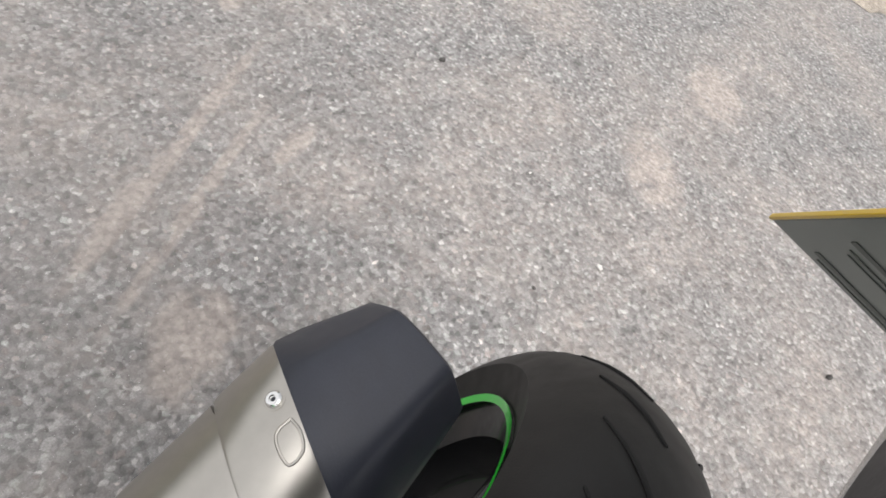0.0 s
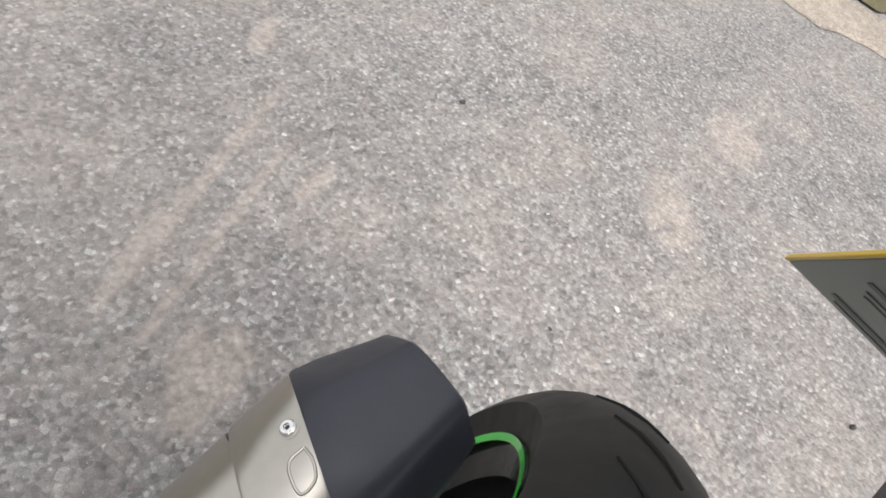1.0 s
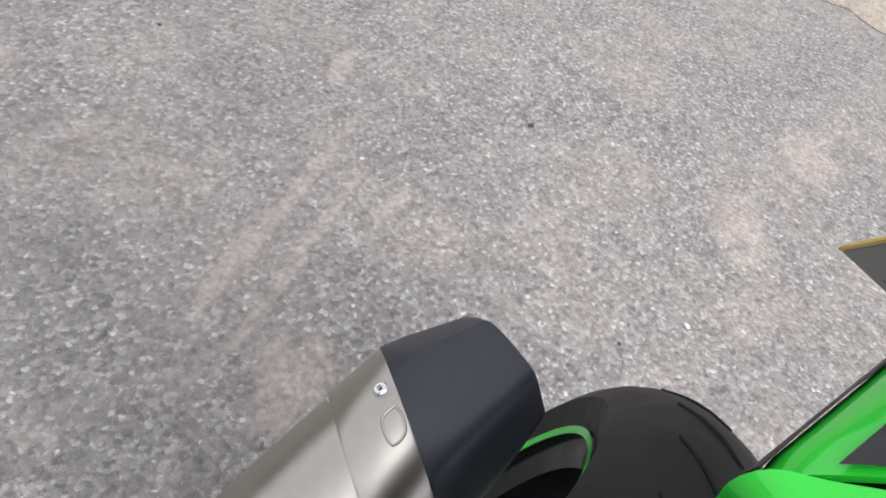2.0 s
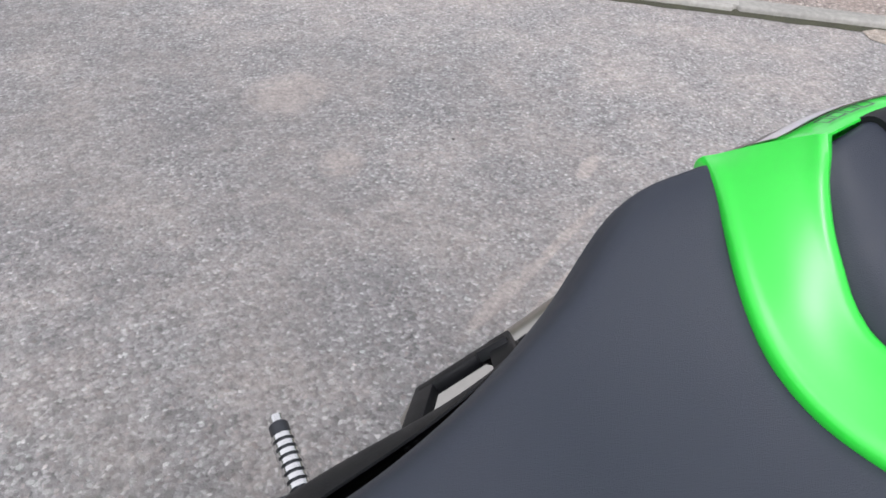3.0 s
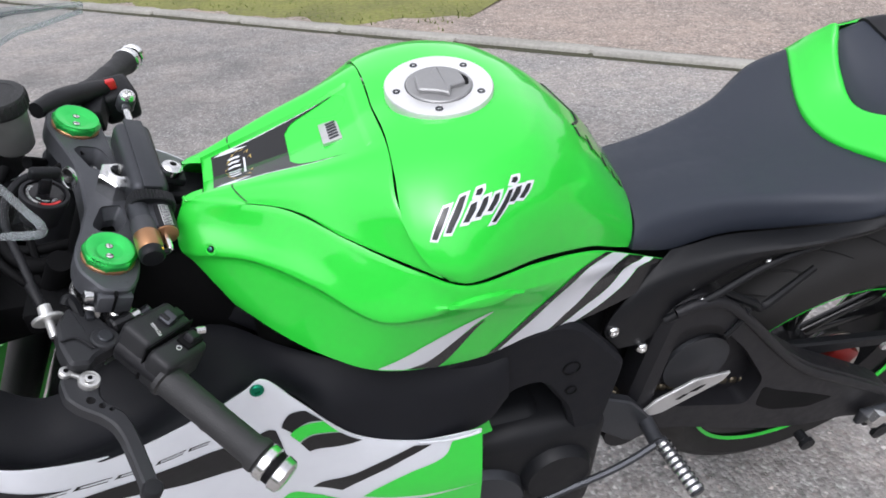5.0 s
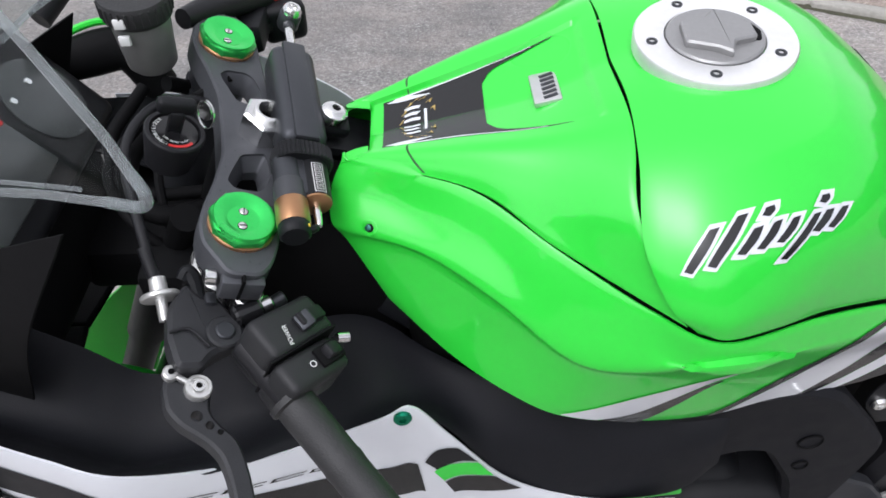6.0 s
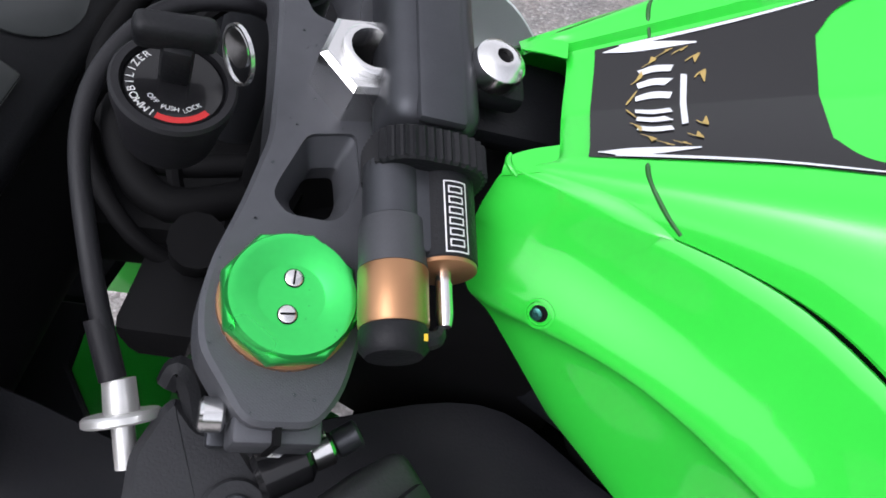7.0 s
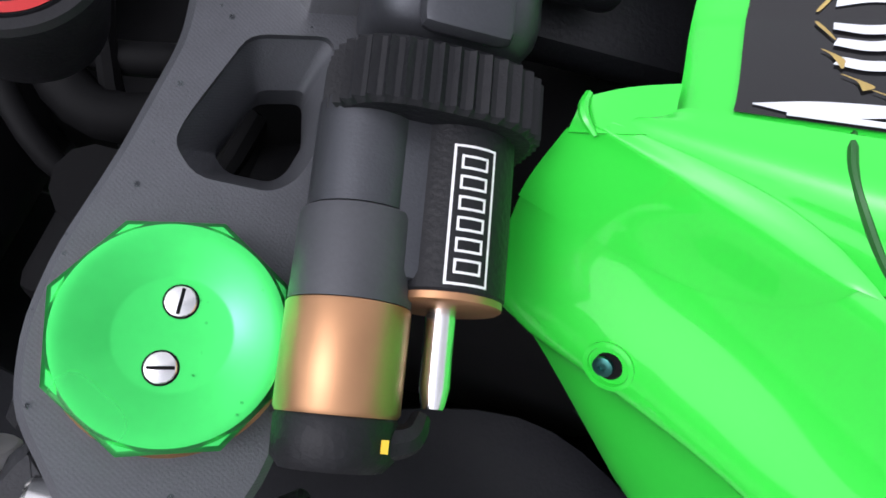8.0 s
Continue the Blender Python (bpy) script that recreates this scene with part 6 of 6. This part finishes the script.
lock_part("key_tag", rod((-.0150, -.007, -.005), (-.0135, -.006, -.0052), .0075, seg=28), CHROME, lock)


def word(text, size, m, material, parent, name="lettering"):
    cu = bpy.data.curves.new("word", 'FONT')
    cu.body, cu.size, cu.align_x = text, size, 'CENTER'
    tmp = bpy.data.objects.new("word", cu)
    scene.collection.objects.link(tmp)
    me = bpy.data.meshes.new_from_object(tmp.evaluated_get(bpy.context.evaluated_depsgraph_get()))
    bpy.data.objects.remove(tmp)
    me.transform(SM @ m)
    me.materials.clear()
    me.materials.append(material)
    ob = new(name, me)
    ob.parent = parent
    return ob


for j, ch in enumerate("IMMOBILIZER"):
    a = radians(246 - j * 11)
    word(ch, .0042, LOCK_M @ Matrix.Translation((IC[0] + .0146 * math.cos(a), IC[1] + .0146 * math.sin(a), -.02365)) @ pose(0, 0, 0, 0, 0, math.degrees(a) - 90), PRINT, lock)
for tx, a, r in (("OFF", 230, .0116), ("PUSH", 268, .0122), ("LOCK", 308, .0128)):
    a = radians(a)
    word(tx, .0028, LOCK_M @ Matrix.Translation((IC[0] + r * math.cos(a), IC[1] + r * math.sin(a), -.0238)) @ pose(0, 0, 0, 0, 0, math.degrees(a) + 90), PRINT, lock)
# cables beside the lock
steer("clutch_cable", join(tube([(.0, .045, -.05), (-.0207, .0353, -.03), (-.0519, .0214, -.028), (-.0712, -.0086, -.030), (-.0757, -.0434, -.034), (-.0645, -.0911, -.042), (-.0520, -.126, -.056)], .0038, 12, 48), tube([(-.0600, -.1080, -.049), (-.0520, -.128, -.056)], .0048, 12, 8)), SATIN)
steer("cable_adjuster", join(spin([(.0058, -.012), (.0062, -.002), (.0062, .002)], (-.0475, -.1385, -.0610), (.22, -.93, -.28), 24), spin([(.0128, .000), (.0138, .001), (.0138, .0032), (.0128, .0040)], (-.0475, -.1385, -.0610), (.22, -.93, -.28), 40), spin([(.0040, .003), (.0040, .020)], (-.0475, -.1385, -.0610), (.22, -.93, -.28), 16)), mat("pale_metal", (.72, .72, .70), .35, .7, 0, 90, .06), None, "pale metal clutch cable adjuster wheel")

# ---- left handlebar
PERCH = mat("cast_black", (.030, .031, .034), .5, .2, .0003, 900, .15, spec=.35)
SWITCH = mat("switch_plastic", (.017, .0175, .019), .5, 0, .0004, 800, .15, spec=.35)

bd = Vector((.547, -.838, 0)).normalized()
bn = Vector((.838, .547, 0)).normalized()
HM = Matrix(((bd.x, bn.x, 0, -.005), (bd.y, bn.y, 0, -.167), (0, 0, 1, -.047), (0, 0, 0, 1)))
HR = Matrix.Diagonal((1, -1, 1, 1))
HRM = Matrix.Translation((0, -.014, 0)) @ HR @ HM


def bar(name, bm, material, parent=None, label="", right=False):
    bmesh.ops.transform(bm, matrix=HRM if right else HM, verts=bm.verts)
    if right:
        bmesh.ops.reverse_faces(bm, faces=bm.faces)
    return steer(name, bm, material, parent, label)


GRIP = mat("grip_rubber", (.020, .020, .021), .6, 0, .0008, 700, .12)
for right in (False, True):
    hb = bar("handlebar", rod((.022, 0, 0), (.075, 0, 0), .0112, seg=20), SATIN, None, "black clip-on handlebar", right)
    bar("grip", spin([(.0135, .070), (.0170, .071), (.0170, .0755), (.0145, .077), (.0140, .125), (.0145, .128), (.0145, .131), (.0140, .134), (.0142, .176), (.0165, .180), (.0165, .186), (.0135, .188)], (0, 0, 0), (1, 0, 0), 28), GRIP, hb, "", right)
    bar("bar_end", spin([(.0155, .188), (.0172, .190), (.0172, .197), (.0150, .1985), (.0150, .2045), (.0168, .206), (.0160, .214), (.0120, .2165), (0, .2165)], (0, 0, 0), (1, 0, 0), 32), CHROME, hb, "", right)
    bar("bar_end_groove", spin([(.0151, .1985), (.0152, .2045)], (0, 0, 0), (1, 0, 0), 32), DARK, hb, "", right)
hb = bar("switch_housing", join(block(.034, .058, .044, Matrix.Translation((.034, .021, .004)) @ pose(0, 0, 0, -6, 0, 0), .006, 3), block(.027, .054, .040, Matrix.Translation((.0645, .017, .002)) @ pose(0, 0, 0, -6, 0, 0), .006, 3)), SWITCH, None, "black switch housing with rocker switches")
bar("rocker_switch", block(.011, .024, .010, Matrix.Translation((.036, .036, .0255)) @ pose(0, 0, 0, -14, 0, 0), .002), SATIN, hb)
bar("rocker_switch", block(.013, .012, .008, Matrix.Translation((.0375, .030, .0285)) @ pose(0, 0, 0, 24, 0, 0), .002), GUN, hb)
bar("switch_well", block(.015, .020, .006, Matrix.Translation((.0645, .032, .0215)), .001), DARK, hb)
bar("dip_switch", block(.010, .012, .010, Matrix.Translation((.0645, .033, .0245)) @ pose(0, 0, 0, -18, 0, 0), .002), SATIN, hb)
bar("horn_button", rod((.058, .046, .006), (.058, .054, .006), .006, seg=14), SATIN, hb)
bar("housing_screw", rod((.056, .052, .012), (.060, .060, .012), .004, seg=10), CHROME, hb)
bar("housing_seam", block(.0015, .058, .042, Matrix.Translation((.0505, .020, .0050)), 0), DARK, hb)
word("POWER", .0046, HM @ Matrix.Translation((.0405, .0145, .0278)) @ pose(0, 0, 0, 0, 0, 166), PRINT, hb)
bar("lamp_symbol", join(spin([(.0024, .0), (.0024, .0004), (.0019, .0004), (.0019, .0)], (.0655, .0165, .0232), Z, 20, closed=True)), PRINT, hb)

# clutch perch and lever
PZ = -.050
per = [(-.0432, -.1535), (-.0345, -.1370), (-.0300, -.1330), (-.0198, -.1457), (-.0096, -.1430), (.0004, -.1576), (.0116, -.1700), (.0105, -.1760), (-.0032, -.1841), (-.0160, -.1915), (-.0215, -.2001), (-.0379, -.2001), (-.0437, -.1776)]
perch = steer("clutch_perch", slab(rounded(per, .004, 3), PZ - .020, PZ - .002, None, .003), PERCH, None, "black cast clutch lever perch")
steer("perch_boss", spin([(.0125, -.004), (.0125, .0), (.0112, .0016), (.0075, .0016)], (-.0066, -.1744, PZ), Z, 32), PERCH, perch)
steer("perch_bolt", spin([(.0068, 0), (.0068, .0030), (.0058, .0040), (0, .0040)], (-.0066, -.1744, PZ), Z, 32), GUN, perch)
steer("perch_ridge", tube([(-.0430, -.1760, PZ), (-.0300, -.1730, PZ), (-.0170, -.1860, PZ)], .0012, 8), SATIN, perch)
steer("perch_stud", block(.008, .010, .008, Matrix.Translation((-.0150, -.1470, PZ - .002)), .002), GUN, perch)
steer("switch_cover", tube([(-.0330, -.1290, PZ - .006), (-.0300, -.1240, PZ - .002), (-.0250, -.1300, PZ - .004), (-.0210, -.1440, PZ - .008)], [.005, .0055, .0055, .005], 8), PLASTIC, perch)
steer("clip_on_clamp", join(rod((.000, -.1630, -.050), (.0185, -.1545, -.047), .0090, seg=20, bevel=.002), block(.020, .030, .026, Matrix.Translation((.010, -.148, -.056)) @ pose(0, 0, 0, 0, 0, 30), .006)), BLACKGLOSS)
steer("clamp_bolt", rod((.0185, -.1545, -.0472), (.0268, -.1508, -.0452), .0066, seg=18, bevel=.0012), CHROME, perch)
steer("clamp_bolt", rod((.0285, -.1500, -.0490), (.0372, -.1452, -.0452), .0055, seg=16, bevel=.001), GUN, perch)
steer("bolt_socket", rod((.0264, -.1510, -.0453), (.0271, -.1507, -.0451), .0034, seg=6), DARK, perch)
steer("bolt_socket", rod((.0368, -.1455, -.0454), (.0375, -.1451, -.0451), .0028, seg=6), DARK, perch)
steer("bar_stub", rod((.010, -.1440, -.095), (.0095, -.1475, -.040), .0112, seg=24, bevel=.0015), CHROME, perch)
LZ = -.074
lev = [(-.0330, -.1930), (-.0420, -.1960), (-.0445, -.2050), (-.0425, -.2230), (-.0340, -.2340), (-.0170, -.2460), (-.0085, -.2560), (-.0040, -.2700), (.0015, -.3050), (.0040, -.3220), (.0105, -.3270), (.0165, -.3220), (.0150, -.3100), (.0095, -.2700), (.0065, -.2560), (.0020, -.2440), (-.0100, -.2330), (-.0150, -.2240), (-.0130, -.2100), (-.0180, -.1990)]
lh = [circle(-.0235, -.2285, .0040, 14), circle(-.0152, -.2352, .0031, 12), circle(-.0085, -.2400, .0022, 10)]
lever = steer("clutch_lever", slab(rounded(lev, .004, 2), LZ - .006, LZ + .006, None, .002, lh), PERCH, None, "black short clutch lever with drilled holes")
steer("lever_ball", spin([(.0070, -.008), (.0085, -.005), (.0085, .005), (.0070, .007), (.003, .0075)], (.0100, -.3205, LZ), Z, 24), SATIN, lever)
PALE = mat("silver_alloy", (.70, .70, .68), .32, .85, 0, 90, .06)
adj = steer("span_adjuster", join(spin([(.0092, .006), (.0092, .0105), (.0084, .0118), (.0066, .0118), (.0062, .0104), (.0045, .0104)], (-.0225, -.2095, LZ), Z, 32), spin([(.0055, .006), (.0055, .0105), (.0045, .0115), (0, .0115)], (-.0400, -.1985, LZ), Z, 20), block(.019, .0040, .004, Matrix.Translation((-.0315, -.2040, LZ + .0090)) @ pose(0, 0, 0, 0, 0, -31), .0012)), PALE, lever, "silver span adjuster")
steer("adjuster_hole", spin([(.0022, .0110), (.0022, .0118), (0, .0118)], (-.0400, -.1985, LZ), Z, 12), DARK, adj)
steer("adjuster_hole", spin([(.0020, .0122), (.0020, .0134), (0, .0134)], (-.0225, -.2095, LZ), Z, 6), DARK, adj)
steer("adjuster_bolt", spin([(.0040, .0118), (.0040, .0130), (.0022, .0132), (.0020, .0120)], (-.0225, -.2095, LZ), Z, 18), CHROME, adj)

# ---- right-hand controls
RES = Vector((-.432, .066, 1.008))
cup = part("brake_reservoir", spin([(.0165, -.050), (.0205, -.045), (.0240, -.004), (.0240, 0)], RES, (.06, -.10, 1), 40), mat("smoked_cup", (.16, .16, .155), .3, 0, 0, 60, .15), bike, "smoked brake fluid cup with a black ribbed cap")
part("reservoir_cap", spin([(.0250, -.002), (.0272, .0), (.0278, .003), (.0278, .0150), (.0266, .0172), (.0200, .0178), (.0192, .0168), (.0, .0172)], RES, (.06, -.10, 1), 40), GRIP, cup)
for k in range(30):
    a = k * 2 * math.pi / 30
    part("cap_rib", block(.0016, .0016, .012, Matrix.Translation(RES) @ Vector((.06, -.10, 1)).to_track_quat('Z', 'Y').to_matrix().to_4x4() @ Matrix.Translation((.0280 * math.cos(a), .0280 * math.sin(a), .009)), 0), GRIP, cup)
for dz in (.004, -.010):
    part("cap_clip", block(.009, .004, .008, Matrix.Translation(RES + Vector((-.006, -.0275, dz))), .001), mat("white_clip", (.75, .75, .74), .4, 0, 0, 60), cup)
part("brake_hose", tube([(-.43, .07, .94), (-.41, .10, .92), (-.38, .15, .93), (-.36, .19, .93)], .007, 10), DARK, bike)
part("brake_master", tube([(-.412, .105, .982), (-.395, .14, .975), (-.375, .18, .962), (-.352, .215, .950)], [.009, .012, .012, .009], 12), SATIN, bike)
part("throttle_housing", join(block(.045, .05, .042, Matrix.Translation((-.350, .215, .932)) @ pose(0, 0, 0, 10, 0, 20), .008, 3), block(.03, .06, .03, Matrix.Translation((-.372, .175, .938)), .006)), PLASTIC, bike)
part("kill_switch", block(.012, .010, .012, Matrix.Translation((-.350, .205, .957)) @ pose(0, 0, 0, 0, 0, 20), .002), RED, bike)
for pts, r in (([(-.45, .05, .94), (-.46, .0, .92), (-.43, -.03, .90), (-.37, .0, .89)], .012), ([(-.46, .09, .95), (-.48, .03, .93), (-.45, -.01, .91), (-.39, .0, .90)], .008), ([(-.44, .02, .96), (-.47, -.01, .93), (-.44, -.05, .90), (-.40, -.05, .86)], .006)):
    part("hose", tube([(x, y, z - .025) for x, y, z in pts], r * .75, 12), DARK, bike)
# printed tag on a cable
TM = Matrix.Translation((-.424, -.044, .840)) @ pose(0, 0, 0, 20, -28, 15)
tag = part("cable_tag", block(.020, .022, .012, TM, .004, 3), SATIN, bike)
for k in range(4):
    part("tag_print", block(.0022, .018 - .004 * (k % 2), .0004, TM @ Matrix.Translation((-.0066 + .0044 * k, .001 * (k % 3), .0062)), 0), PRINT, tag)

# raindrops on the clamp, the cap and the panel beside it
def inside(x, y, poly):
    k, hit = len(poly), False
    for i in range(k):
        (x0, y0), (x1, y1) = poly[i], poly[(i + 1) % k]
        if (y0 > y) != (y1 > y) and x < (x1 - x0) * (y - y0) / (y1 - y0) + x0:
            hit = not hit
    return hit


def drop(c, axis, r):
    return spin([(r, -.0001), (r * .9, r * .3), (r * .5, r * .55), (0, r * .6)], c, axis, 8)


DROP = clear("water", .02, (.9, .92, .92))
rng = random.Random(11)
drops = []
while len(drops) < 110:
    x, y = rng.uniform(-.03, .05), rng.uniform(-.15, .13)
    if inside(x, y, outline) and not inside(x, y, hole) and not inside(x, y, flip(hole)):
        drops.append(drop((x, y, -.0119), Z, rng.choice((.0003, .0003, .0004, .0005, .0007))))
for k in range(16):
    a, r = rng.uniform(0, 6.28), .021 * math.sqrt(rng.random())
    if .012 < r < .0185:
        continue
    drops.append(drop((r * math.cos(a), -.109 + r * math.sin(a), .0004 if r > .0185 else -.0035), Z, rng.choice((.0002, .0003, .0004))))
bm = join(*drops)
bmesh.ops.transform(bm, matrix=BIKE_M @ SM, verts=bm.verts)
tagged(part("raindrops", bm, DROP, None), "small clear raindrops on the fork clamp and cap", "raindrops", kind="stuff")
